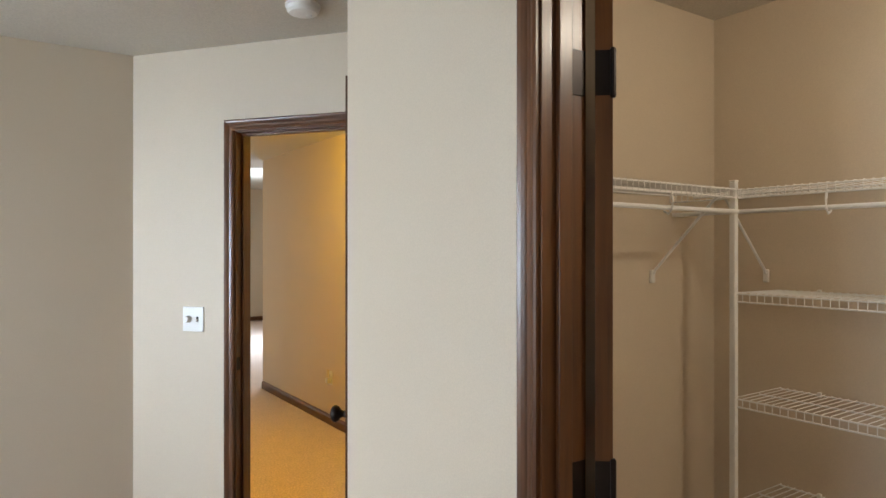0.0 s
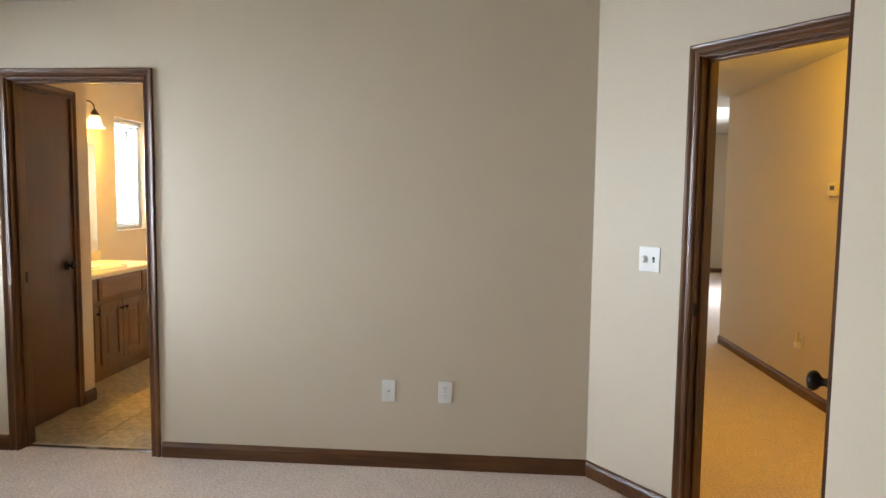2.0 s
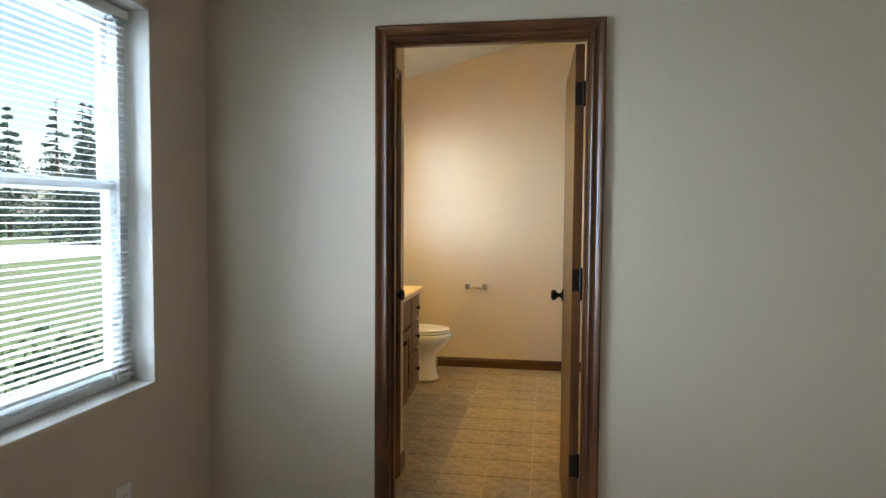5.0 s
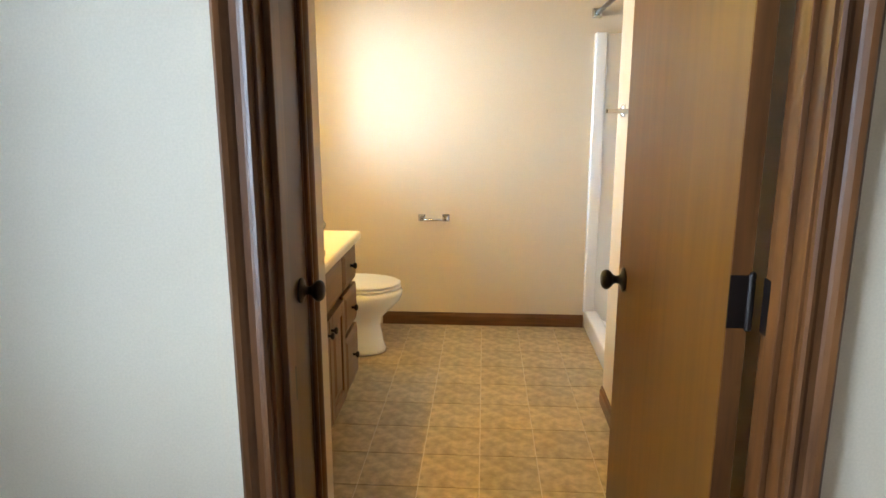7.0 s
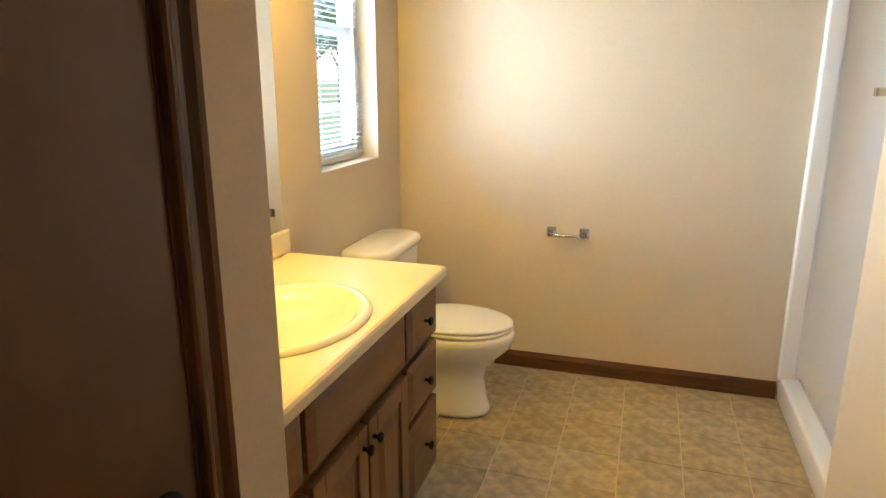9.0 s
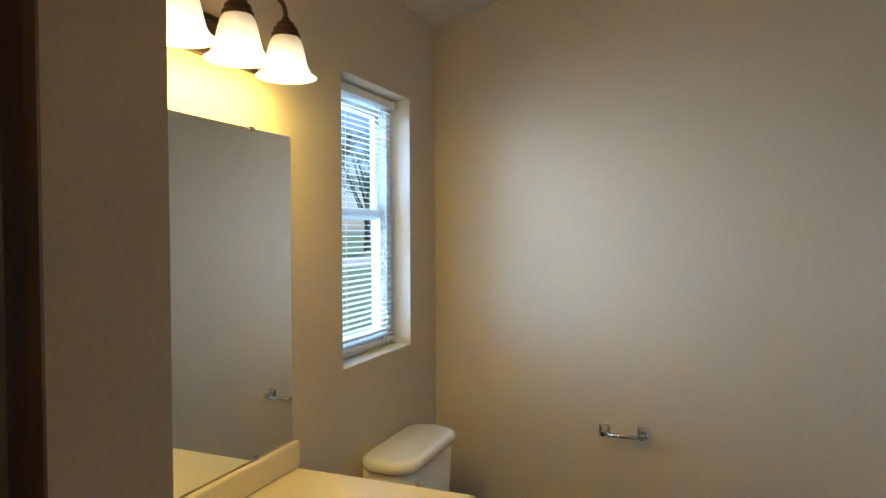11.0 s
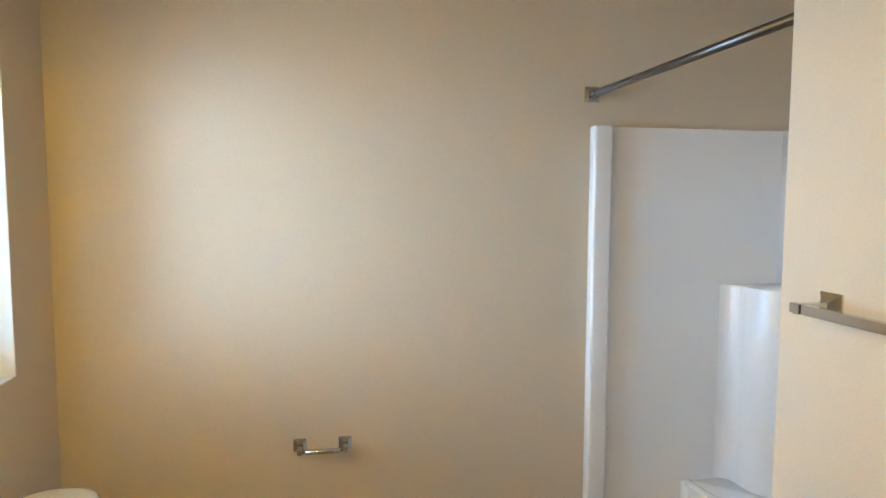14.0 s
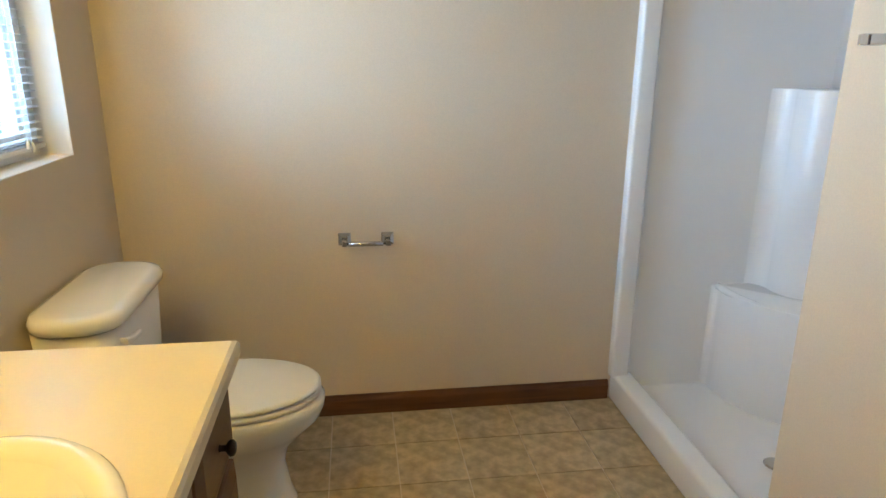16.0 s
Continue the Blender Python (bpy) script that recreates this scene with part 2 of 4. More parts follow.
def loft(sections, bm=None, cap=True):
    """A skin over closed rings of equal length."""
    b = bmesh.new()
    rings = [[b.verts.new(p) for p in s] for s in sections]
    n = len(rings[0])
    for p, q in zip(rings, rings[1:]):
        for k in range(n):
            j = (k + 1) % n
            b.faces.new((p[k], p[j], q[j], q[k]))
    if cap:
        b.faces.new(rings[0][::-1])
        b.faces.new(rings[-1])
    bmesh.ops.recalc_face_normals(b, faces=b.faces[:])
    return merge(bm, b)


def prism(outline, z0, z1, bm=None, bevel=0.0):
    """An upright body over a flat outline of (x, y)."""
    b = bmesh.new()
    f = b.faces.new([b.verts.new((x, y, z0)) for x, y in outline])
    top = bmesh.ops.extrude_face_region(b, geom=[f])
    bmesh.ops.translate(b, vec=(0, 0, z1 - z0), verts=[v for v in top["geom"] if isinstance(v, bmesh.types.BMVert)])
    bmesh.ops.recalc_face_normals(b, faces=b.faces[:])
    if bevel:
        bmesh.ops.bevel(b, geom=b.edges[:], offset=bevel, segments=2, profile=0.5, affect='EDGES')
    return merge(bm, b)


def pierced(axis, t0, t1, a0, a1, z0, z1, holes=()):
    """A wall of thickness t0..t1 across axis, a0..a1 along it, with openings (a, b, za, zb)."""
    bm = bmesh.new()
    aa = sorted({a0, a1, *[h[0] for h in holes], *[h[1] for h in holes]})
    zz = sorted({z0, z1, *[h[2] for h in holes], *[h[3] for h in holes]})
    for p, q in zip(aa, aa[1:]):
        for r, s in zip(zz, zz[1:]):
            if any(h[0] <= (p + q) / 2 <= h[1] and h[2] <= (r + s) / 2 <= h[3] for h in holes):
                continue
            if axis == "x":
                box((t0, p, r), (t1, q, s), bm)
            else:
                box((p, t0, r), (q, t1, s), bm)
    return bm


def structure(name, bm, material, label, category):
    return tagged(link_mesh(name, bm, material), label, category, kind="structure")


def at(m, bm):
    bm.transform(m)
    return bm


Z = 2.44
ROOM_Y0 = -4.75
CLOSET_X, RET_Y, CLO_Y = 3.474, -1.751, -1.895
PASS_X, PASS_Y = 0.966, 2.124
LIN_X, LIN_Y = -0.09, 0.907
DW0, DW1, DH = 0.055, 0.815, 2.035

# ---- the shell ----
structure("floor", box((-0.9, ROOM_Y0 - 0.1, -0.12), (3.62, 0.06, 0)), CARPET, "beige cut-pile carpet over the bedroom floor", "carpet")
hall_floor = bmesh.new()
prism([(3.168, 0.06), (3.62, -0.45), (3.62, -1.70), (8.2, -1.70), (8.2, 11.0), (3.168, 11.0)], -0.12, 0, hall_floor)
structure("floor_hall", hall_floor, CARPET, "beige carpet running along the hall", "carpet")
structure("floor_closet", box((3.62, -4.3, -0.12), (5.3, -1.70, 0)), CARPET, "beige carpet inside the walk-in closet", "carpet")
bath_floor = structure("floor_bath", box((-0.95, 0.06, -0.12), (2.05, BACK_Y + 0.1, -0.003)), GROUT, "tan vinyl tile bathroom floor with pale joints", "floor")

structure("wall_north", pierced("y", 0, 0.115, BED_X, 3.168, 0, 2.60, [(DW0 - 0.02, DW1 + 0.02, 0, DH + 0.02)]), PAINT, "beige painted wall with the bathroom doorway", "wall")
WIN = (-1.125, -0.372, 0.758, 2.074)
# opening for the added rear window, which stays out of view
REAR = (-3.6, -2.6, 0.758, 2.074)
structure("wall_west", pierced("x", BED_X - 0.18, BED_X, ROOM_Y0, 0.115, 0, Z, [WIN, REAR]), PAINT, "beige painted outer wall with window openings", "wall")
structure("wall_south", pierced("y", ROOM_Y0 - 0.12, ROOM_Y0, BED_X - 0.18, 3.62, 0, Z), PAINT, "plain beige painted wall", "wall")
structure("ceiling", box((BED_X - 0.18, ROOM_Y0 - 0.12, Z), (8.2, -0.001, Z + 0.1)), CEIL, "off-white textured bedroom ceiling", "ceiling")
structure("ceiling_hall", box((3.168, 0.0, Z), (8.2, 4.0, Z + 0.1)), CEIL, "off-white textured hall ceiling", "ceiling")
structure("ceiling_far_room", box((3.168, 4.0, 2.75), (8.2, 11.0, 2.85)), CEIL, "raised off-white ceiling of the far room", "ceiling")

# wall set at 45 degrees with the hall doorway, in its own frame: x along the wall, y into the hall
DIAG = Matrix.Translation((3.168, 0, 0)) @ Matrix.Rotation(radians(-52), 4, 'Z')
HD0, HD1 = 0.588, 1.348
structure("wall_diagonal", at(DIAG, pierced("y", 0, 0.115, 0, 2.4, 0, Z, [(HD0 - 0.02, HD1 + 0.02, 0, DH + 0.02)])), PAINT, "angled beige wall with the hall doorway", "wall")
CD0, CD1 = -3.294, -2.579
structure("wall_closet", pierced("x", CLOSET_X, CLOSET_X + 0.115, ROOM_Y0, RET_Y, 0, Z, [(CD0 - 0.02, CD1 + 0.02, 0, DH + 0.02)]), PAINT, "beige painted wall with the closet doorway", "wall")
structure("wall_closet_return", box((CLOSET_X + 0.115, CLO_Y, 0), (5.25, RET_Y, Z)), PAINT, "beige painted wall beside the hall door", "wall")
structure("wall_closet_back", box((5.075, -4.3, 0), (5.19, CLO_Y, Z)), PAINT, "beige painted closet wall behind wire shelving", "wall")
structure("wall_closet_south", box((3.615, -4.42, 0), (5.19, -4.30, Z)), PAINT, "plain beige closet wall", "wall")

structure("wall_hall_east", box((4.955, RET_Y, 0), (5.07, 3.36, Z)), PAINT, "beige hall wall washed by warm lamp light", "wall")
structure("wall_hall_west", box((3.05, 0.115, 0), (3.168, 4.0, Z)), PAINT, "plain beige hall wall", "wall")
structure("wall_far", box((3.05, 10.0, 0), (8.2, 10.12, 2.8)), PAINT, "pale wall at the end of the far room", "wall")
structure("wall_far_west", box((3.05, 4.0, 0), (3.168, 10.0, 2.8)), PAINT, "plain pale wall of the far room", "wall")
structure("wall_far_east", box((8.08, 3.36, 0), (8.2, 10.0, 2.8)), PAINT, "plain pale wall of the far room", "wall")
structure("wall_far_south", box((5.07, 3.24, 0), (8.08, 3.36, 2.8)), PAINT, "plain pale wall of the far room", "wall")
structure("beam_hall_end", box((3.168, 3.95, Z + 0.1), (8.08, 4.0, 2.85)), PAINT, "plain step between the two ceilings", "wall")

BWIN = (2.422, 2.989, 1.087, 2.138)
structure("wall_bath_west", pierced("x", BATH_X - 0.17, BATH_X, 0.115, BACK_Y + 0.12, 0, 3.0, [BWIN]), PAINT, "beige painted outer bathroom wall with a window opening", "wall")
structure("wall_bath_back", box((BATH_X, BACK_Y, 0), (2.05, BACK_Y + 0.12, 3.0)), PAINT, "beige painted bathroom back wall", "wall")
LD0, LD1 = 0.175, 0.72
structure("wall_linen", pierced("x", LIN_X - 0.115, LIN_X, 0.115, LIN_Y, 0, 3.0, [(LD0 - 0.015, LD1 + 0.015, 0, DH + 0.02)]), PAINT, "beige wall with the linen closet door", "wall")
structure("wall_linen_end", box((BATH_X, LIN_Y - 0.115, 0), (LIN_X - 0.115, LIN_Y, 3.0)), PAINT, "beige wall at the end of the vanity", "wall")
structure("wall_passage", box((PASS_X, 0.115, 0), (PASS_X + 0.115, PASS_Y, 3.0)), PAINT, "beige painted wall carrying the towel bar", "wall")
structure("wall_shower_side", box((PASS_X + 0.115, PASS_Y - 0.115, 0), (2.05, PASS_Y, 3.0)), PAINT, "beige painted wall beside the shower", "wall")
structure("wall_shower_end", box((1.93, PASS_Y, 0), (2.05, BACK_Y, 3.0)), PAINT, "beige painted wall behind the shower", "wall")
# the bathroom ceiling climbs away from the outer wall
cb = bmesh.new()
x0, z0, x1, z1 = BATH_X - 0.17, 2.52 - 0.17 * 0.26, 2.05, 2.52 + 2.872 * 0.26
for y in (0.0, BACK_Y + 0.12):
    for x, z in ((x0, z0), (x1, z1), (x1, z1 + 0.1), (x0, z0 + 0.1)):
        cb.verts.new((x, y, z))
cb.verts.ensure_lookup_table()
v = cb.verts
for f in ((0, 1, 2, 3), (7, 6, 5, 4), (0, 4, 5, 1), (1, 5, 6, 2), (2, 6, 7, 3), (3, 7, 4, 0)):
    cb.faces.new([v[i] for i in f])
structure("ceiling_bath", cb, CEIL, "sloping off-white bathroom ceiling", "ceiling")
structure("wall_bath_above_door", box((BATH_X - 0.17, 0.0, 2.60), (2.05, 0.115, 3.25)), PAINT, "beige wall above the doorway", "wall")
structure("ceiling_shower_soffit", box((0.875, 0.12, 2.489), (2.05, BACK_Y, 3.0)), PAINT, "flat beige dropped soffit above the shower", "ceiling")


# ---- trim ----
def baseboard(p, q, side):
    """Stained baseboard from p to q on the floor; it stands out to the given side (unit x, y)."""
    p, q, s = Vector((*p, 0)), Vector((*q, 0)), Vector((*side, 0))
    prof = ((0, 0.0), (0.013, 0.0), (0.013, 0.06), (0.010, 0.068), (0.007, 0.074), (0.006, 0.082), (0, 0.084))
    bm = loft([[e + s * a + Vector((0, 0, z)) for a, z in prof] for e in (p, q)])
    m = TRIM_X if abs(q.x - p.x) > abs(q.y - p.y) else TRIM_Y
    structure("baseboard", bm, m, "dark-stained wooden baseboard along the wall", "baseboard")


def casing_profile():
    return ((0.0, 0.0), (0.0, 0.009), (0.005, 0.012), (0.010, 0.011), (0.016, 0.008), (0.026, 0.008), (0.030, 0.011), (0.037, 0.015), (0.045, 0.017), (0.050, 0.014), (0.050, 0.0))


def door_casing(name, m, w0, w1, h, depth, label, both=True, stop=True, stop_y=0.075):
    """Casing, jamb and stop round an opening w0..w1, h high, in a frame whose x runs along the wall and y into it."""
    root = tagged(new(name), label, "door frame", kind="structure")
    root.matrix_world = m
    r = 0.005
    for face, sgn in ((0.0, -1), (depth, 1)) if both else ((0.0, -1),):
        prof = casing_profile()
        left = [[Vector((w0 - r - 0 - u, face + sgn * d, zz + (u if top else 0))) for u, d in prof] for zz, top in ((0, False), (h + r, True))]
        part("casing_left", loft(left), TRIM, root)
        right = [[Vector((w1 + r + u, face + sgn * d, zz + (u if top else 0))) for u, d in prof] for zz, top in ((0, False), (h + r, True))]
        part("casing_right", loft(right), TRIM, root)
        head = [[Vector((xx + e * u, face + sgn * d, h + r + u)) for u, d in prof] for xx, e in ((w0 - r, -1), (w1 + r, 1))]
        part("casing_head", loft(head), TRIM_X, root)
    part("jamb_left", box((w0 - 0.019, 0.001, 0), (w0, depth - 0.001, h + 0.018), bevel=0.001), TRIM, root)
    part("jamb_right", box((w1, 0.001, 0), (w1 + 0.019, depth - 0.001, h + 0.018), bevel=0.001), TRIM, root)
    part("jamb_head", box((w0, 0.001, h), (w1, depth - 0.001, h + 0.018), bevel=0.001), TRIM_X, root)
    if stop:
        a, b = stop_y - 0.035, stop_y
        part("stop_left", box((w0, a, 0), (w0 + 0.011, b, h - 0.011), bevel=0.002), TRIM, root)
        part("stop_right", box((w1 - 0.011, a, 0), (w1, b, h - 0.011), bevel=0.002), TRIM, root)
        part("stop_head", box((w0, a, h - 0.011), (w1, b, h), bevel=0.002), TRIM_X, root)
    return root


def knob_profile():
    return [(0.0, 0.062), (0.012, 0.0615), (0.022, 0.058), (0.0275, 0.05), (0.027, 0.043), (0.021, 0.035), (0.013, 0.029), (0.0105, 0.022), (0.012, 0.014), (0.018, 0.009), (0.031, 0.006), (0.033, 0.003), (0.033, 0.0)][::-1]


def door_leaf(name, m, w, h, material, label, knob_x, sides=(1, -1), hinge_x=0.0, hinge_y=0.0, latch=True, hinges=(0.22, 1.03, 1.84)):
    """A flush door, its slab 0..w along x and 35 mm thick in y, with knobs and hinges."""
    root = thing(name, label, "door", m=m)
    part("slab", box((0, 0, 0.012), (w, 0.035, h - 0.003), bevel=0.0015), material, root)
    for e in (0.0, w):
        part("edge_band", box((e - 0.001, 0.0008, 0.0125), (e + 0.001, 0.0342, h - 0.0035)), TRIM, root)
    for s in sides:
        y = 0.035 if s > 0 else 0.0
        k = lathe(knob_profile(), Matrix.Translation((knob_x, y, 0.965)) @ Matrix.Rotation(radians(-90 * s), 4, 'X'), 28)
        part("knob", k, BRONZE, root, "dark bronze round knob", True)
    ex = w if knob_x > w / 2 else 0
    if latch:
        part("latch_plate", box((ex - 0.0015, 0.006, 0.935), (ex + 0.0015, 0.029, 0.995), bevel=0.001), BRONZE, root)
    for z in hinges:
        hb = box((hinge_x - 0.0015, 0.003 if hinge_y > 0.01 else 0.0, z - 0.045), (hinge_x + 0.0015, 0.035, z + 0.045), bevel=0.001)
        hg = part("hinge", hb, BRONZE, root, "dark bronze butt hinge")
        part("knuckle", tube([(hinge_x, hinge_y, z - 0.05), (hinge_x, hinge_y, z - 0.046), (hinge_x, hinge_y, z + 0.046), (hinge_x, hinge_y, z + 0.05)], [0.004, 0.0065, 0.0065, 0.004], 10), BRONZE, hg)
        part("jamb_plate", box((hinge_x - 0.002, hinge_y - 0.005, z - 0.045), (hinge_x + 0.001, hinge_y - 0.002, z + 0.045)), BRONZE, hg)
    return root


door_casing("door_frame_bath", Matrix.Identity(4), DW0, DW1, DH, 0.115, "dark-stained casing round the bathroom doorway", stop_y=0.072)
door_casing("door_frame_hall", DIAG, HD0, HD1, DH, 0.115, "dark-stained casing round the hall doorway", stop_y=0.08)
FACE_W = Matrix.Translation((CLOSET_X, 0, 0)) @ Matrix.Rotation(radians(-90), 4, 'Z')
door_casing("door_frame_closet", FACE_W, -CD1, -CD0, DH, 0.115, "dark-stained casing round the closet doorway", stop_y=0.072)
FACE_L = Matrix.Translation((LIN_X, 0, 0)) @ Matrix.Rotation(radians(90), 4, 'Z')
door_casing("door_frame_linen", FACE_L, LD0, LD1, DH, 0.115, "dark-stained casing round the linen door", both=False, stop=False)

BATH_HINGES = (0.36, 1.11, 1.84)
for root, w, sgn, heights in ((bpy.data.objects["door_frame_closet"], -CD1, 1, (0.22, 1.03, 1.84)), (bpy.data.objects["door_frame_bath"], DW1, -1, BATH_HINGES)):
    for z in heights:
        part("hinge_plate", box((min(w, w + sgn * 0.002), 0.076, z - 0.045), (max(w, w + sgn * 0.002), 0.116, z + 0.045), bevel=0.0008), BRONZE, root, "dark bronze hinge plate")
part("strike_plate", box((DW0, 0.080, 0.93), (DW0 + 0.002, 0.108, 0.99), bevel=0.0008), BRONZE, bpy.data.objects["door_frame_bath"], "dark bronze strike plate")
part("strike_plate", box((HD0, 0.006, 0.93), (HD0 + 0.002, 0.034, 0.99), bevel=0.0008), BRONZE, bpy.data.objects["door_frame_hall"], "dark bronze strike plate")

# bathroom door, swung into the bathroom on its right jamb
BATH_SWING = 91.3
door_leaf("door_1", Matrix.Translation((DW1 - 0.014, 0.132, 0)) @ Matrix.Rotation(radians(BATH_SWING), 4, 'Z') , 0.752, DH, DOOR, "flush brown wooden bathroom door standing open", 0.69, hinge_x=0.0, hinge_y=0.0, hinges=BATH_HINGES)
# linen closet door, shut
door_leaf("door_2", Matrix.Translation((LIN_X - 0.037, LD0 + 0.002, 0)) @ Matrix.Rotation(radians(90), 4, 'Z') @ Matrix.Scale(-1, 4, (0, 1, 0)), LD1 - LD0 - 0.004, DH, DARK_DOOR, "flush dark wooden linen closet door, shut", LD1 - LD0 - 0.062, sides=(1,), hinge_x=0.0, hinge_y=0.03)
# hall door, swung into the bedroom on its far jamb
HINGE = DIAG @ Vector((HD1 - 0.002, -0.003, 0))
LEAF_END = Vector((3.515, -1.65, 0))
ang = math.atan2(LEAF_END.y - HINGE.y, LEAF_END.x - HINGE.x)
door_leaf("door_3", Matrix.Translation(HINGE) @ Matrix.Rotation(ang, 4, 'Z'), 0.757, DH, DOOR, "flush brown wooden hall door standing open", 0.695, hinge_x=0.0, hinge_y=0.035)
# closet door, swung into the closet
door_leaf("door_4", Matrix.Translation((CLOSET_X + 0.126, CD1 - 0.018, 0)) @ Matrix.Rotation(radians(51), 4, 'Z') @ Matrix.Translation((0, -0.035, 0)), 0.70, DH, DARK_DOOR, "flush dark wooden closet door standing open", 0.64, hinge_x=0.0, hinge_y=0.0)

baseboard((BED_X, 0), (DW0 - 0.066, 0), (0, -1))
baseboard((DW1 + 0.066, 0), (3.168, 0), (0, -1))
baseboard((BED_X, ROOM_Y0), (BED_X, 0), (1, 0))
d0, d1, d2 = DIAG @ Vector((0, 0, 0)), DIAG @ Vector((HD0 - 0.066, 0, 0)), DIAG @ Vector((HD1 + 0.066, 0, 0))
baseboard(d0[:2], d1[:2], (-math.sin(radians(52)), -math.cos(radians(52))))
baseboard((CLOSET_X, CD1 + 0.067), (CLOSET_X, RET_Y), (-1, 0))
baseboard((CLOSET_X, RET_Y), (4.8, RET_Y), (0, 1))
baseboard((4.955, RET_Y + 0.02), (4.955, 3.36), (-1, 0))
baseboard((3.168, 10.0), (8.08, 10.0), (0, -1))
baseboard((5.075, -4.3), (5.075, CLO_Y), (-1, 0))
baseboard((3.62, CLO_Y), (5.075, CLO_Y), (0, -1))
baseboard((-0.30, BACK_Y), (1.035, BACK_Y), (0, -1))
baseboard((PASS_X, 0.18), (PASS_X, PASS_Y), (-1, 0))
baseboard((LIN_X, LD1 + 0.067), (LIN_X, LIN_Y), (1, 0))
structure("threshold", box((DW0, 0.045, 0), (DW1, 0.075, 0.006), bevel=0.002), CHROME, "thin metal strip between carpet and vinyl", "threshold")


# ---- windows and blinds ----
def window(name, face_x, depth, hole, label):
    y0, y1, z0, z1 = hole
    root = tagged(new(name), label, "window", kind="structure")
    root.location = (face_x, 0, 0)
    o = -depth
    t = 0.003
    part("reveal", box((o, y0 - 0.001, z0 - 0.001), (-0.001, y0 + t, z1), bevel=0.001), REVEAL, root)
    part("reveal", box((o, y1 - t, z0), (-0.001, y1 + 0.001, z1), bevel=0.001), REVEAL, root)
    part("reveal", box((o, y0 + t, z1 - t), (-0.001, y1 - t, z1 + 0.001), bevel=0.001), REVEAL, root)
    part("window_sill", box((o, y0 + t, z0 - 0.001), (-0.001, y1 - t, z0 + t), bevel=0.002), REVEAL, root)
    a0, a1, b0, b1 = y0 + t, y1 - t, z0 + t, z1 - t
    fx0, fx1, w = -depth - 0.02, -depth + 0.055, 0.042
    mid = b0 + (b1 - b0) * 0.53
    fr = part("window_frame", box((fx0, a0, b0), (fx1, a0 + w, b1), bevel=0.003), VINYL_FRAME, root)
    box_parts = [((fx0, a1 - w, b0), (fx1, a1, b1)), ((fx0, a0 + w, b0), (fx1, a1 - w, b0 + w)), ((fx0, a0 + w, b1 - w), (fx1, a1 - w, b1))]
    for lo, hi in box_parts:
        part("window_frame", box(lo, hi, bevel=0.003), VINYL_FRAME, root)
    for lower in (True, False):
        s0, s1 = (b0 + w, mid + 0.02) if lower else (mid - 0.02, b1 - w)
        gx = -depth + (0.03 if lower else 0.005)
        c0, c1, sw = a0 + w, a1 - w, 0.034
        sash = part("sash", box((gx - 0.012, c0, s0), (gx + 0.012, c0 + sw, s1), bevel=0.003), VINYL_FRAME, root)
        part("stile", box((gx - 0.012, c1 - sw, s0), (gx + 0.012, c1, s1), bevel=0.003), VINYL_FRAME, sash)
        part("rail", box((gx - 0.012, c0 + sw, s0), (gx + 0.012, c1 - sw, s0 + sw), bevel=0.003), VINYL_FRAME, sash)
        part("rail", box((gx - 0.012, c0 + sw, s1 - sw), (gx + 0.012, c1 - sw, s1), bevel=0.003), VINYL_FRAME, sash)
        g = part("pane", box((gx - 0.002, c0 + sw - 0.004, s0 + sw - 0.004), (gx + 0.002, c1 - sw + 0.004, s1 - sw + 0.004)), GLASS, root)
        g.visible_shadow = False
    return root


def blind(face_x, depth, hole, tilt, wand_y, label, step=0.0215):
    y0, y1, z0, z1 = hole
    a0, a1 = y0 + 0.018, y1 - 0.018
    xc = face_x - depth + 0.068
    root = thing("window_blind", label, "window blind", m=Matrix.Translation((xc, 0, 0)))
    part("head_rail", box((-0.016, a0, z1 - 0.046), (0.016, a1, z1 - 0.014), bevel=0.003), SLAT, root)
    part("bottom_rail", box((-0.013, a0, z0 + 0.028), (0.013, a1, z0 + 0.042), bevel=0.003), SLAT, root)
    prof = [(-0.0125, -0.0008), (-0.006, 0.0009), (0, 0.0014), (0.006, 0.0009), (0.0125, -0.0008), (0.006, 0.0003), (0, 0.0008), (-0.006, 0.0003)]
    sl = loft([[Vector((x, y, z)) for x, z in prof] for y in (a0 + 0.004, a1 - 0.004)])
    first = part("slat", sl, SLAT, root)
    z = z0 + 0.06
    first.matrix_basis = pose(0, 0, z, 0, tilt, 0)
    while z + step < z1 - 0.05:
        z += step
        o = first.copy()
        scene.collection.objects.link(o)
        o.matrix_basis = pose(0, 0, z, 0, tilt, 0)
    for y in (a0 + 0.12, a1 - 0.12):
        for dx in (-0.013, 0.013):
            part("ladder_cord", tube([(dx, y, z0 + 0.04), (dx, y, z1 - 0.04)], 0.0009, 5), SLAT, root)
    part("tilt_wand", tube([(0.022, wand_y, z1 - 0.05), (0.024, wand_y, z1 - 0.62)], 0.004, 8), VINYL_FRAME, root, "clear plastic tilt wand")
    for dy in (0.10, 0.125):
        part("pull_cord", tube([(0.02, a1 - dy, z1 - 0.05), (0.021, a1 - dy, z0 + 0.05)], 0.0011, 5), SLAT, root)
        part("tassel", lathe([(0.0, 0.0), (0.006, 0.002), (0.007, 0.012), (0.003, 0.026), (0.0, 0.027)], Matrix.Translation((0.022, a1 - dy, z0 + 0.026 + (dy - 0.1) * 0.4)), 10), WHITE, root)
    return root


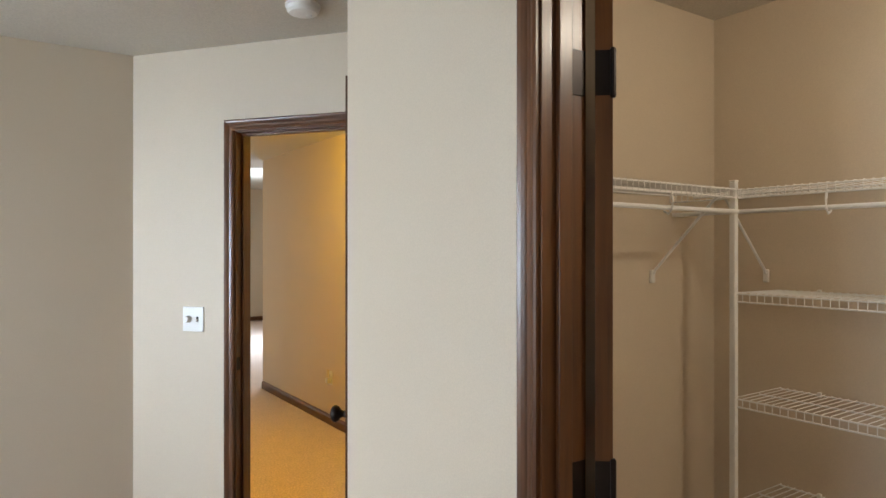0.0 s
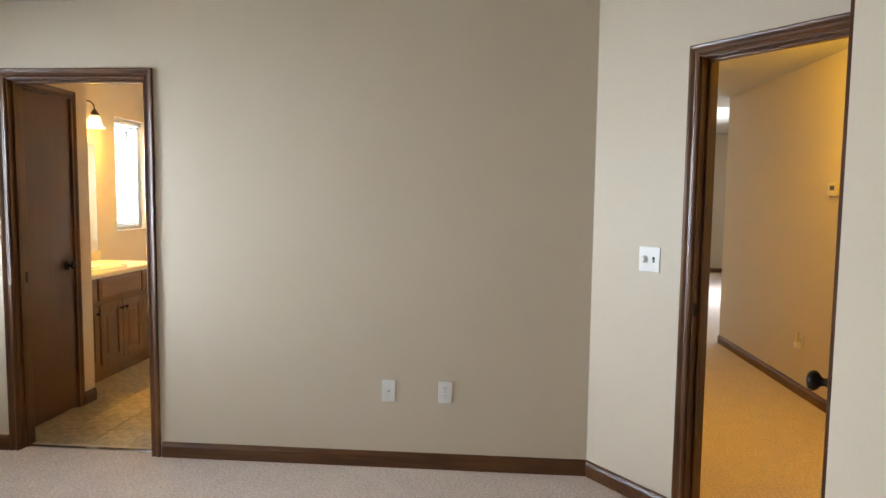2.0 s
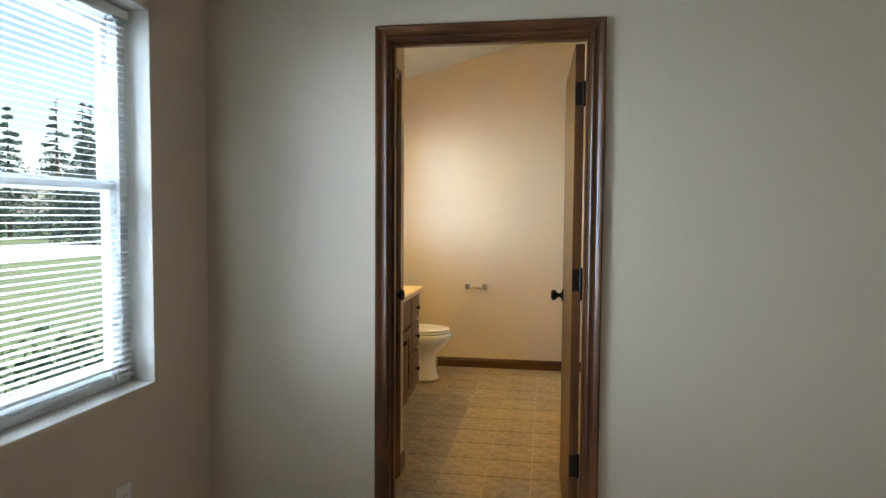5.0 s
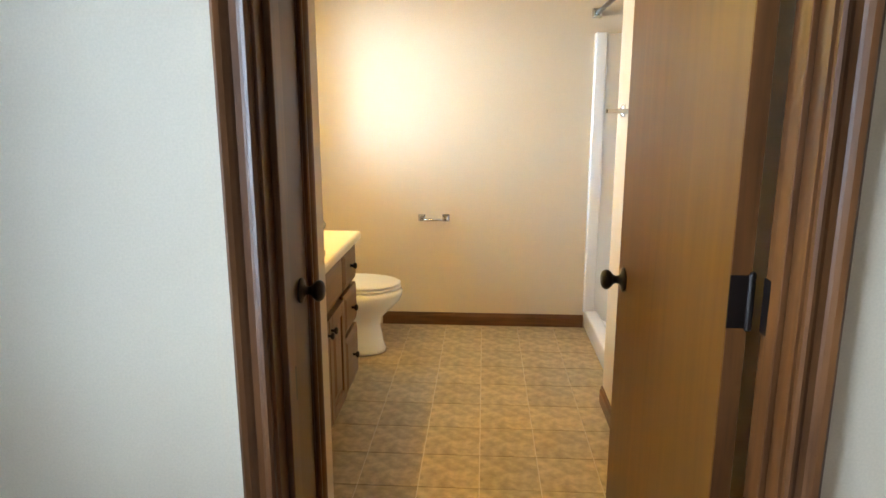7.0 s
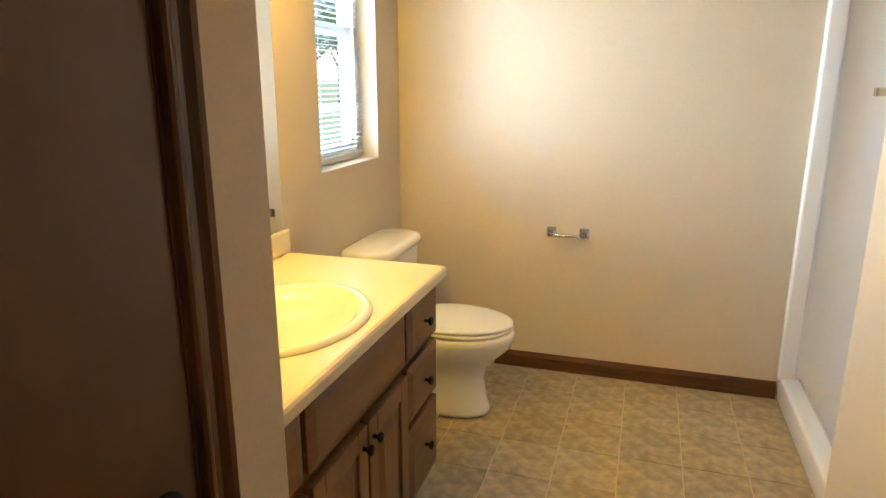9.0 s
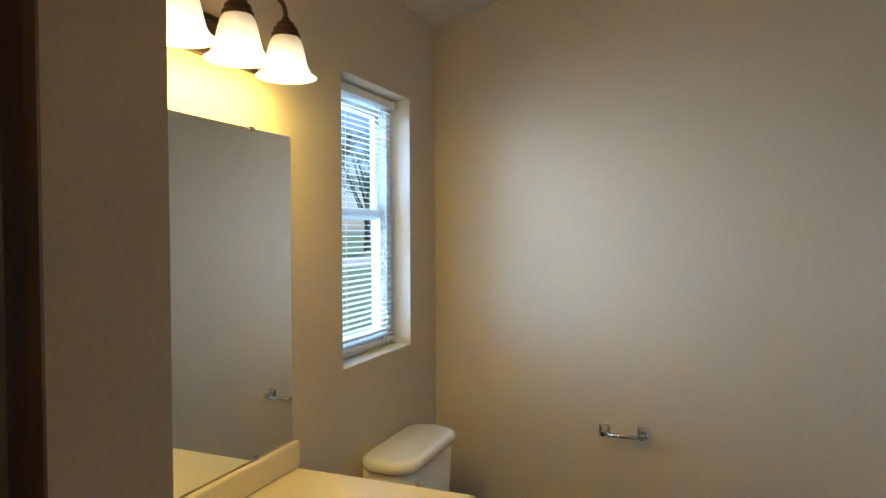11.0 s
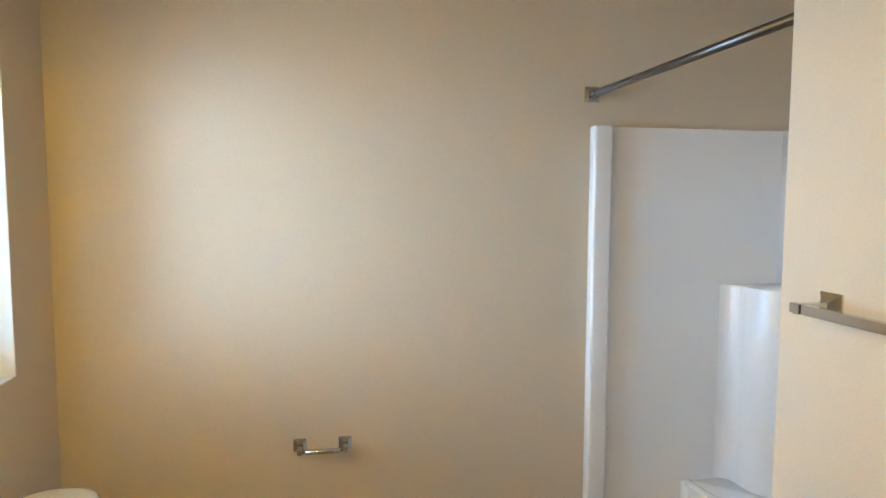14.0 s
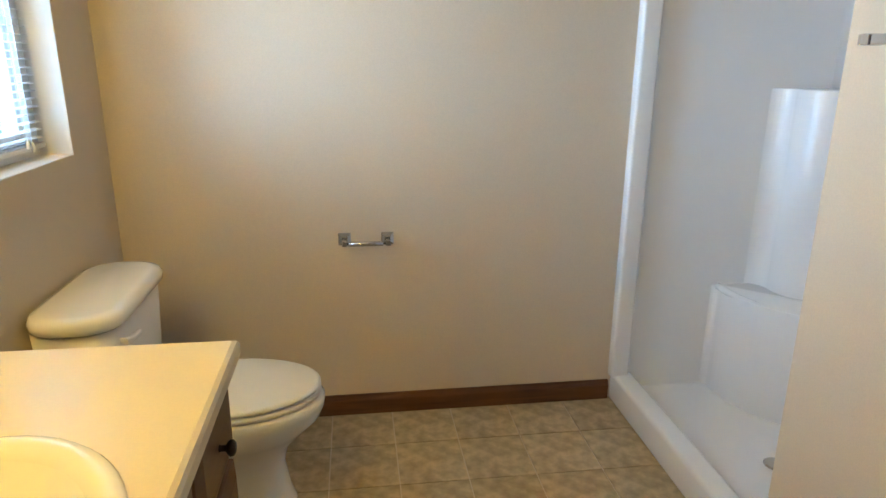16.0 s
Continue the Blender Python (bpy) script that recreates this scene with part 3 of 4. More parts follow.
window("window_1", BED_X, 0.15, WIN, "white vinyl double-hung window behind blinds")
window("window_rear_added", BED_X, 0.15, REAR, "unseen white vinyl double-hung window added to light the bedroom")
window("window_3", BATH_X, 0.145, BWIN, "narrow white double-hung bathroom window")
blind(BED_X, 0.15, WIN, 6, WIN[0] + 0.06, "white mini blind lowered over the bedroom window, slats open")
blind(BATH_X, 0.145, BWIN, 6, BWIN[0] + 0.05, "white mini blind lowered over the bathroom window, slats open")


# ---- wall plates ----
def plate(m, kind, label, category, w=0.072, h=0.116):
    """A wall plate in a frame whose y points out of the wall."""
    root = thing(kind, label, category, m=m)
    part("plate", box((-w / 2, 0, -h / 2), (w / 2, 0.006, h / 2), bevel=0.0025), WHITE, root)
    if kind == "duplex_outlet":
        for z in (-0.02, 0.02):
            r = part("receptacle", lathe([(0.0, 0.0), (0.0165, 0.0), (0.0165, 0.003), (0.0, 0.003)], Matrix.Translation((0, 0.0055, z)) @ Matrix.Rotation(radians(-90), 4, 'X'), 20, sx=1.0, sy=0.85), WHITE, root)
            for x in (-0.006, 0.006):
                part("slot", box((x - 0.001, 0.0086, z - 0.001), (x + 0.001, 0.0092, z + 0.007)), SLOT, r)
            part("slot", box((-0.002, 0.0086, z - 0.010), (0.002, 0.0092, z - 0.006)), SLOT, r)
        part("screw", lathe([(0.0, 0.0), (0.003, 0.0), (0.002, 0.0015), (0.0, 0.0018)], Matrix.Translation((0, 0.006, 0)) @ Matrix.Rotation(radians(-90), 4, 'X'), 10), CHROME, root)
    elif kind == "coax_outlet":
        part("connector", lathe([(0.0, 0.0), (0.007, 0.0), (0.007, 0.004), (0.0045, 0.005), (0.0045, 0.011), (0.0, 0.011)], Matrix.Translation((0, 0.005, 0)) @ Matrix.Rotation(radians(-90), 4, 'X'), 12), CHROME, root)
        for z in (-0.042, 0.042):
            part("screw", lathe([(0.0, 0.0), (0.003, 0.0), (0.002, 0.0015), (0.0, 0.0018)], Matrix.Translation((0, 0.006, z)) @ Matrix.Rotation(radians(-90), 4, 'X'), 10), WHITE, root)
    return root


OUT_N = Matrix.Rotation(radians(180), 4, 'Z')
plate(Matrix.Translation((2.128, 0, 0.414)) @ OUT_N, "coax_outlet", "white cable outlet plate low on the beige wall", "wall outlet")
plate(Matrix.Translation((2.428, 0, 0.417)) @ OUT_N, "duplex_outlet", "white duplex power outlet low on the beige wall", "power outlet")
plate(Matrix.Translation((BED_X, -0.563, 0.40)) @ Matrix.Rotation(radians(-90), 4, 'Z'), "duplex_outlet", "white duplex power outlet under the window", "power outlet")
dim = plate(DIAG @ Matrix.Translation((0.356, 0, 1.162)) @ OUT_N, "dimmer_switch", "white double plate with a dimmer knob and switch", "light switch", 0.117, 0.117)
part("dimmer_knob", lathe([(0.0, 0.022), (0.013, 0.022), (0.015, 0.019), (0.016, 0.004), (0.018, 0.0)][::-1], Matrix.Translation((0.024, 0.006, 0)) @ Matrix.Rotation(radians(-90), 4, 'X'), 24), WHITE, dim)
tog = part("toggle_slot", box((-0.031, 0.0058, -0.012), (-0.019, 0.0068, 0.012), bevel=0.001), SLOT, dim)
part("toggle", box((-0.029, 0.006, -0.008), (-0.021, 0.017, 0.002), bevel=0.002), WHITE, tog)
HALL_W = Matrix.Translation((4.955, 1.62, 0.40)) @ Matrix.Rotation(radians(90), 4, 'Z')
plate(HALL_W, "duplex_outlet", "pale duplex outlet low on the hall wall", "power outlet")
night = thing("night_light", "small white plug-in night light in the hall outlet", "night light", m=HALL_W)
part("body", box((-0.022, 0.008, -0.045), (0.022, 0.045, 0.0), bevel=0.006), WHITE, night)
part("shade", box((-0.018, 0.02, -0.002), (0.018, 0.040, 0.075), bevel=0.008), ALMOND, night)
thermo = thing("thermostat", "small pale thermostat on the hall wall", "thermostat", m=Matrix.Translation((4.955, 1.25, 1.52)) @ Matrix.Rotation(radians(90), 4, 'Z'))
part("housing", box((-0.06, 0, -0.045), (0.06, 0.028, 0.045), bevel=0.006), ALMOND, thermo)
part("display", box((-0.03, 0.0275, -0.005), (0.03, 0.0295, 0.025), bevel=0.0008), SLOT, thermo)

smoke = thing("smoke_detector", "round white smoke detector on the ceiling", "smoke detector", m=pose(3.60, -1.10, Z, 180))
part("base", lathe([(0.0, 0.0), (0.068, 0.0), (0.068, 0.010), (0.0, 0.010)], None, 36), WHITE, smoke, "", True)
part("cover", lathe([(0.064, 0.010), (0.062, 0.024), (0.054, 0.034), (0.03, 0.038), (0.0, 0.038)], None, 36), WHITE, smoke)
part("test_button", lathe([(0.011, 0.037), (0.011, 0.041), (0.0, 0.0415)], Matrix.Translation((0.025, 0, 0)), 16), WHITE, smoke)

hl = thing("hall_ceiling_light", "lit warm glass dome lamp on the hall ceiling", "ceiling light", m=pose(4.25, 0.55, Z, 180))
part("pan", lathe([(0.0, 0.0), (0.13, 0.0), (0.135, 0.015), (0.12, 0.022), (0.0, 0.022)], None, 32), LAMP_BRONZE, hl)
part("globe", lathe([(0.118, 0.022), (0.122, 0.04), (0.105, 0.075), (0.06, 0.098), (0.0, 0.105)], None, 32), HALL_GLOBE, hl, "", True)
point_lamp("hall_bulb", (4.25, 0.55, Z - 0.22), 7.8, (1.0, 0.66, 0.05), 0.08)

fp = thing("fan_pull_chain", "dark pull chain hanging from the bedroom ceiling fan", "pull chain", m=pose(1.300, -1.930, 1.835))
part("chain", tube([(0, 0, 0.03), (0, 0, 0.605)], 0.0015, 6), BRONZE, fp)
part("finial", lathe([(0.0, 0.0), (0.008, 0.004), (0.011, 0.014), (0.010, 0.03), (0.006, 0.045), (0.002, 0.05)], None, 16), BRONZE, fp, "dark bronze finial", True)
reg = thing("floor_register", "off-white metal floor vent lying in the carpet by the wall", "floor vent", m=pose(BED_X + 0.125, -0.50, 0.0))
part("rim", box((-0.065, -0.165, 0.0), (-0.045, 0.165, 0.006), bevel=0.002), WHITE, reg)
part("rim", box((0.045, -0.165, 0.0), (0.065, 0.165, 0.006), bevel=0.002), WHITE, reg)
for y in (-0.165, 0.147):
    part("rim", box((-0.045, y, 0.0), (0.045, y + 0.018, 0.006), bevel=0.002), WHITE, reg)
# no hole is cut: a near-black sheet paints the shade below the louvres
part("duct_shade", box((-0.045, -0.147, 0.0005), (0.045, 0.147, 0.0015)), SLOT, reg, "dark sheet painted as the shaded opening below the louvres")
for k in range(16):
    y = -0.138 + 0.0184 * k
    part("louvre", box((-0.045, y - 0.0055, 0.0015), (0.045, y + 0.0055, 0.0048), bevel=0.0008), WHITE, reg)

# ---- closet shelving ----
# dome is added out of view; shelf shadows point to a source overhead
cl = thing("closet_added_light", "unseen lit round white dome lamp added on the closet ceiling", "ceiling light", m=pose(4.30, -3.35, Z, 180))
part("pan", lathe([(0.0, 0.0), (0.12, 0.0), (0.125, 0.015), (0.11, 0.022), (0.0, 0.022)], None, 32), WHITE, cl)
part("globe", lathe([(0.108, 0.022), (0.112, 0.04), (0.095, 0.075), (0.055, 0.094), (0.0, 0.10)], None, 32), glow("closet_added_glass", (1.0, 0.92, 0.78), 1.4), cl, "", True)
point_lamp("closet_added_bulb", (4.30, -3.35, Z - 0.18), 3.7, (0.94, 0.95, 0.84), 0.05)

SHELF_Z = 1.70


def wire_shelf(m, length, depth, label, lip=True):
    """A coated wire shelf: length along x, depth along y from the wall at 0."""
    root = thing("wire_shelf", label, "wire shelf", "closet shelves", m)
    for y, z in ((0.005, 0), (depth * 0.5, -0.003), (depth, 0), (depth, -0.028)):
        part("rail_wire", tube([(0, y, z), (length, y, z)], 0.0032, 6), WIRE, root)
    first = None
    n = int(length / 0.026)
    for i in range(n + 1):
        x = length * i / n
        if first is None:
            first = part("cross_wire", tube([(0, 0, 0.004), (0, depth, 0.004), (0, depth + 0.003, 0.0), (0, depth + 0.003, -0.03)], 0.0018, 5), WIRE, root)
            first.matrix_basis = Matrix.Translation((x, 0, 0))
        else:
            o = first.copy()
            scene.collection.objects.link(o)
            o.matrix_basis = Matrix.Translation((x, 0, 0))
    k = max(2, int(length / 0.35))
    for i in range(k):
        x = length * (i + 0.3) / k
        part("wall_clip", box((x - 0.007, 0, -0.008), (x + 0.007, 0.014, 0.012), bevel=0.003), WHITE, root)
    return root


BX, RY = 5.075, CLO_Y
EAST = Matrix.Rotation(radians(90), 4, 'Z')
# along the back wall: x of the shelf runs towards -y
BACKM = Matrix.Rotation(radians(-90), 4, 'Z') @ Matrix.Scale(-1, 4, (0, 1, 0))
top_n = wire_shelf(Matrix.Translation((3.75, RY, SHELF_Z)) @ Matrix.Scale(-1, 4, (0, 1, 0)), BX - 0.30 - 3.75, 0.30, "white wire shelf with a hang rail across the closet end wall")
top_e = wire_shelf(Matrix.Translation((BX, RY - 0.01, SHELF_Z)) @ BACKM, 2.3, 0.30, "long white wire shelf with a hang rail on the closet wall")
for sh, ln in ((top_n, BX - 0.30 - 3.75), (top_e, 2.3)):
    part("hang_rail", tube([(0.0, 0.285, -0.075), (ln, 0.285, -0.075)], 0.008, 10), WIRE, sh, "white hanging rod below the shelf")
    for x in (ln * 0.25, ln * 0.62):
        part("rail_hook", tube([(x, 0.30, -0.028), (x, 0.305, -0.05), (x, 0.303, -0.08), (x, 0.29, -0.095), (x, 0.272, -0.085)], 0.004, 6), WIRE, sh)


def shelf_brace(m, label):
    root = thing("shelf_brace", label, "shelf bracket", "closet braces", m)
    part("strut", tube([(0, 0.012, -0.30), (0, 0.02, -0.285), (0, 0.27, -0.03), (0, 0.285, -0.02)], 0.0055, 8), WIRE, root)
    part("foot", box((-0.011, 0, -0.335), (0.011, 0.013, -0.285), bevel=0.004), WHITE, root)
    return root


shelf_brace(Matrix.Translation((4.67, RY, SHELF_Z)) @ Matrix.Scale(-1, 4, (0, 1, 0)), "white diagonal brace under the end-wall shelf")
shelf_brace(Matrix.Translation((BX, RY - 0.225, SHELF_Z)) @ BACKM, "white diagonal brace under the long shelf")
pole = thing("shelf_pole", "white square upright pole carrying the wire shelves", "shelf pole", m=pose(BX - 0.305, RY - 0.275, 0))
part("tube", box((-0.011, -0.011, 0.0), (0.011, 0.011, SHELF_Z + 0.03), bevel=0.003), WIRE, pole)
part("cap", box((-0.0125, -0.0125, SHELF_Z + 0.03), (0.0125, 0.0125, SHELF_Z + 0.036), bevel=0.002), WHITE, pole)
for z in (1.335, 0.965, 0.60, 0.24):
    wire_shelf(Matrix.Translation((BX, RY - 0.28, z)) @ BACKM, 0.95, 0.30, "white wire shelf fixed to the upright pole")

# ---- bathroom: vanity ----
VY0, VY1, VF = LIN_Y + 0.003, 2.13, -0.264
CT = 0.848
van = thing("vanity_cabinet", "brown stained wooden vanity with doors and drawers", "vanity")
part("body", box((BATH_X + 0.002, VY0, 0.10), (VF, VY1 - 0.025, CT - 0.04), bevel=0.002), CAB, van)
part("toe_kick", box((BATH_X + 0.002, VY0, 0.0), (VF - 0.06, VY1 - 0.028, 0.10)), CAB_Y, van)


def front(name, y0, y1, z0, z1, knob, raised=True):
    """A cabinet front on the vanity's face: frame, sloped field and a knob at (y, z)."""
    d = part(name, box((VF + 0.001, y0, z0), (VF + 0.020, y1, z1), bevel=0.004), CAB if z1 - z0 > 0.3 else CAB_Y, van)
    if z1 - z0 > 0.3:
        w = 0.055
        for lo, hi in (((y0, z0), (y0 + w, z1)), ((y1 - w, z0), (y1, z1)), ((y0 + w, z0), (y1 - w, z0 + w)), ((y0 + w, z1 - w), (y1 - w, z1))):
            part("frame_piece", box((VF + 0.018, lo[0], lo[1]), (VF + 0.028, hi[0], hi[1]), bevel=0.0025), CAB, d)
        a = w + 0.014
    else:
        a = 0.0
    e = 0.028
    o = [(y0 + a, z0 + a), (y1 - a, z0 + a), (y1 - a, z1 - a), (y0 + a, z1 - a)]
    i = [(y0 + a + e, z0 + a + e), (y1 - a - e, z0 + a + e), (y1 - a - e, z1 - a - e), (y0 + a + e, z1 - a - e)]
    part("field", loft([[(VF + 0.0195, *p) for p in o], [(VF + 0.028, *p) for p in i]]), CAB if a else CAB_Y, d)
    if knob:
        k = lathe([(0.0, 0.030), (0.009, 0.0295), (0.014, 0.026), (0.0155, 0.021), (0.012, 0.016), (0.006, 0.012), (0.0055, 0.005), (0.008, 0.0)][::-1], Matrix.Translation((VF + 0.027, *knob)) @ Matrix.Rotation(radians(90), 4, 'Y'), 18)
        part("knob", k, BRONZE, d, "small dark bronze knob", True)
    return d


DZ0, DZ1, DR = 0.145, 0.60, VY1 - 0.035
dw = 0.275
front("drawer", DR - dw, DR, 0.63, 0.80, (DR - dw / 2, 0.715))
front("drawer", DR - dw, DR, 0.425, 0.605, (DR - dw / 2, 0.515))
front("drawer", DR - dw, DR, 0.145, 0.40, (DR - dw / 2, 0.285))
gap = DR - dw - 0.018
fw = (gap - VY0 - 0.02) / 3 - 0.008
front("false_front", gap - 2 * fw - 0.008, gap, 0.63, 0.80, None)
front("drawer", VY0 + 0.015, gap - 2 * fw - 0.03, 0.63, 0.80, (VY0 + 0.015 + fw / 2, 0.715))
front("cabinet_door", gap - fw, gap, DZ0, DZ1, (gap - fw + 0.028, 0.545))
front("cabinet_door", gap - 2 * fw - 0.008, gap - fw - 0.008, DZ0, DZ1, (gap - fw - 0.036, 0.545))
front("cabinet_door", VY0 + 0.015, gap - 2 * fw - 0.03, DZ0, DZ1, (gap - 2 * fw - 0.058, 0.545))

SINK = (-0.478, 1.53)
SA, SB = 0.275, 0.225
ctop = thing("countertop", "cream laminate vanity top with a rounded front and backsplash", "countertop")
# slab with an oval cut-out for the basin
cbm = bmesh.new()
N = 48
outer, inner = [], []
cx0, cx1, cy0, cy1 = BATH_X + 0.002, VF + 0.045, VY0, VY1
for i in range(N):
    a = 2 * math.pi * (i + 0.5) / N
    dx, dy = math.cos(a), math.sin(a)
    inner.append((SINK[0] + (SB - 0.03) * dx, SINK[1] + (SA - 0.03) * dy))
    k = min(((cx1 - SINK[0]) if dx > 0 else (SINK[0] - cx0)) / max(abs(dx), 1e-6), ((cy1 - SINK[1]) if dy > 0 else (SINK[1] - cy0)) / max(abs(dy), 1e-6))
    outer.append([SINK[0] + k * dx, SINK[1] + k * dy])
for px, py in ((cx0, cy0), (cx1, cy0), (cx1, cy1), (cx0, cy1)):
    j = min(range(N), key=lambda q: (outer[q][0] - px) ** 2 + (outer[q][1] - py) ** 2)
    outer[j] = [px, py]
R = 0.012


def inset(p, d):
    return (min(max(p[0], cx0), cx1 - d), min(max(p[1], cy0), cy1 - d))


rings = [[(*p, CT - 0.04) for p in inner], [(*inset(p, 0.004), CT - 0.04) for p in outer], [(*inset(p, 0), CT - 0.034) for p in outer], [(*inset(p, 0), CT - R) for p in outer], [(*inset(p, 0.004), CT - 0.004) for p in outer], [(*inset(p, R), CT) for p in outer], [(*p, CT) for p in inner], [(*p, CT - 0.04) for p in inner]]
part("slab", loft(rings, cbm, cap=False), LAMINATE, ctop)
part("backsplash", box((BATH_X + 0.002, VY0, CT + 0.0005), (BATH_X + 0.022, VY1, CT + 0.083), bevel=0.007), LAMINATE, ctop)

sink = thing("sink_basin", "oval cream porcelain drop-in basin", "sink", m=Matrix.Translation((SINK[0], SINK[1], CT)))
prof = [(1.0, 0.0005), (1.0, 0.006), (0.975, 0.013), (0.93, 0.016), (0.88, 0.013), (0.82, 0.004), (0.78, -0.02), (0.70, -0.07), (0.55, -0.115), (0.3, -0.138), (0.09, -0.142)]
part("bowl", lathe([(r, z) for r, z in prof], None, 56, sx=SB, sy=SA), PORC, sink, "", True)
part("drain", lathe([(0.0, 0.003), (0.018, 0.003), (0.022, 0.0)][::-1], Matrix.Translation((0, 0, -0.1425)), 20), CHROME, sink)

fau = thing("faucet", "chrome two-handle centreset bathroom tap", "faucet", m=Matrix.Translation((SINK[0] - 0.155, SINK[1], CT + 0.014)))
def stadium(a, b, z, n=28):
    return [(b * math.cos(2 * math.pi * i / n), a * math.copysign(abs(math.sin(2 * math.pi * i / n)) ** 0.8, math.sin(2 * math.pi * i / n)), z) for i in range(n)]
part("base", loft([stadium(0.078, 0.026, 0), stadium(0.080, 0.028, 0.006), stadium(0.076, 0.025, 0.014), stadium(0.066, 0.018, 0.020)]), CHROME, fau, "", True)
part("spout", tube([(0.0, 0, 0.012), (0.01, 0, 0.035), (0.04, 0, 0.052), (0.085, 0, 0.057), (0.112, 0, 0.050), (0.122, 0, 0.036)], [0.021, 0.019, 0.015, 0.0125, 0.012, 0.011], 16), CHROME, fau, "", True)
for sy in (-1, 1):
    hub = part("valve", lathe([(0.021, 0.014), (0.019, 0.035), (0.016, 0.05), (0.012, 0.058), (0.0, 0.06)], Matrix.Translation((0, sy * 0.052, 0)), 20), CHROME, fau, "", True)
    part("lever", tube([(0, sy * 0.052, 0.052), (0.004, sy * 0.062, 0.066), (0.008, sy * 0.085, 0.080), (0.010, sy * 0.112, 0.085)], [0.010, 0.008, 0.0075, 0.006], 12), CHROME, hub, "", True)
part("lift_rod", tube([(-0.018, 0, 0.016), (-0.018, 0, 0.055)], 0.0025, 8), CHROME, fau)
part("lift_knob", lathe([(0.003, 0.052), (0.006, 0.058), (0.006, 0.064), (0.0, 0.067)], Matrix.Translation((-0.018, 0, 0)), 12), CHROME, fau)

mir = thing("wall_mirror", "large frameless mirror above the vanity", "mirror", m=Matrix.Translation((BATH_X, 0, 0)))
MZ0, MZ1, MY1 = CT + 0.087, 1.86, 2.112
part("glass", box((0.001, VY0 + 0.01, MZ0), (0.006, MY1, MZ1)), MIRROR, mir)
for y in (1.15, 1.93):
    for z in (MZ0, MZ1):
        zz = -0.004 if z == MZ0 else -0.008
        part("clip", box((0.0005, y - 0.012, z + zz), (0.011, y + 0.012, z + zz + 0.012), bevel=0.001), CHROME, mir)

# ---- vanity light ----
VL = thing("vanity_light", "bronze vanity lamp with a row of lit frosted bell shades", "wall light", m=Matrix.Translation((BATH_X, 0, 0)))
LY1, LZ = 1.955, 2.068
LY = [1.885, 1.697, 1.509, 1.321]
part("back_plate", box((0.001, LY[-1] - 0.085, LZ - 0.055), (0.014, LY1, LZ + 0.055), bevel=0.004), LAMP_BRONZE, VL)
part("back_moulding", box((0.012, LY[-1] - 0.065, LZ - 0.036), (0.024, LY1 - 0.02, LZ + 0.036), bevel=0.006), LAMP_BRONZE, VL)
for y in LY:
    arm = [(0.024, y - 0.07, LZ), (0.05, y - 0.068, LZ + 0.01)]
    for i in range(9):
        a = math.pi * (1 - i / 8)
        arm.append((0.105 + 0.052 * math.cos(a), y - 0.035 + 0.035 * math.cos(a), LZ + 0.075 + 0.052 * math.sin(a)))
    arm.append((0.157, y, LZ + 0.055))
    part("arm", tube(arm, 0.0062, 10), LAMP_BRONZE, VL, "", True)
    T = Matrix.Translation((0.157, y, 0))
    part("socket_cup", lathe([(0.009, LZ + 0.062), (0.012, LZ + 0.055), (0.022, LZ + 0.047), (0.024, LZ + 0.038), (0.031, LZ + 0.034), (0.033, LZ + 0.022), (0.037, LZ + 0.018), (0.037, LZ + 0.010), (0.0, LZ + 0.010)], T, 28), LAMP_BRONZE, VL)
    bell = [(0.033, 0.012), (0.040, 0.0), (0.046, -0.02), (0.051, -0.045), (0.056, -0.066), (0.066, -0.083), (0.079, -0.092), (0.077, -0.0935), (0.064, -0.086), (0.053, -0.068), (0.048, -0.045), (0.043, -0.02), (0.036, 0.0)]
    sb = bmesh.new()
    lathe([(r, LZ + z) for r, z in bell], T, 40, sb)
    for f in [f for f in sb.faces if len(f.verts) > 4]:
        sb.faces.remove(f)
    sh = part("shade", sb, SHADE, VL, "lit frosted alabaster glass bell", True)
    point_lamp("bulb", (BATH_X + 0.157, y, LZ - 0.115), 3.7, WARM, 0.045)

# ---- toilet ----
TY = 2.727
toi = thing("toilet", "white porcelain two-piece toilet with the lid down", "toilet", m=Matrix.Translation((BATH_X, TY, 0.012)))


def rrect(x0, x1, hy, z, r=0.05, n=6):
    out = []
    for cx, cy, a0 in ((x1 - r, hy - r, 0), (x0 + r, hy - r, 90), (x0 + r, -hy + r, 180), (x1 - r, -hy + r, 270)):
        for i in range(n + 1):
            a = radians(a0 + 90 * i / n)
            out.append((cx + r * math.cos(a), cy + r * math.sin(a), z))
    return out


part("tank", loft([rrect(0.03, 0.19, 0.20, 0.385, 0.045), rrect(0.02, 0.205, 0.222, 0.45, 0.05), rrect(0.015, 0.215, 0.235, 0.70, 0.05)]), PORC, toi, "", True)
part("tank_lid", loft([rrect(0.010, 0.228, 0.245, 0.701, 0.088), rrect(0.006, 0.236, 0.252, 0.708, 0.09), rrect(0.006, 0.238, 0.254, 0.728, 0.09), rrect(0.012, 0.230, 0.247, 0.742, 0.09), rrect(0.03, 0.21, 0.225, 0.748, 0.075)]), PORC, toi, "", True)
lev = part("flush_lever", tube([(0.217, -0.17, 0.655), (0.232, -0.17, 0.655), (0.238, -0.155, 0.654), (0.240, -0.09, 0.647)], [0.009, 0.009, 0.008, 0.006], 10), WHITE, toi)


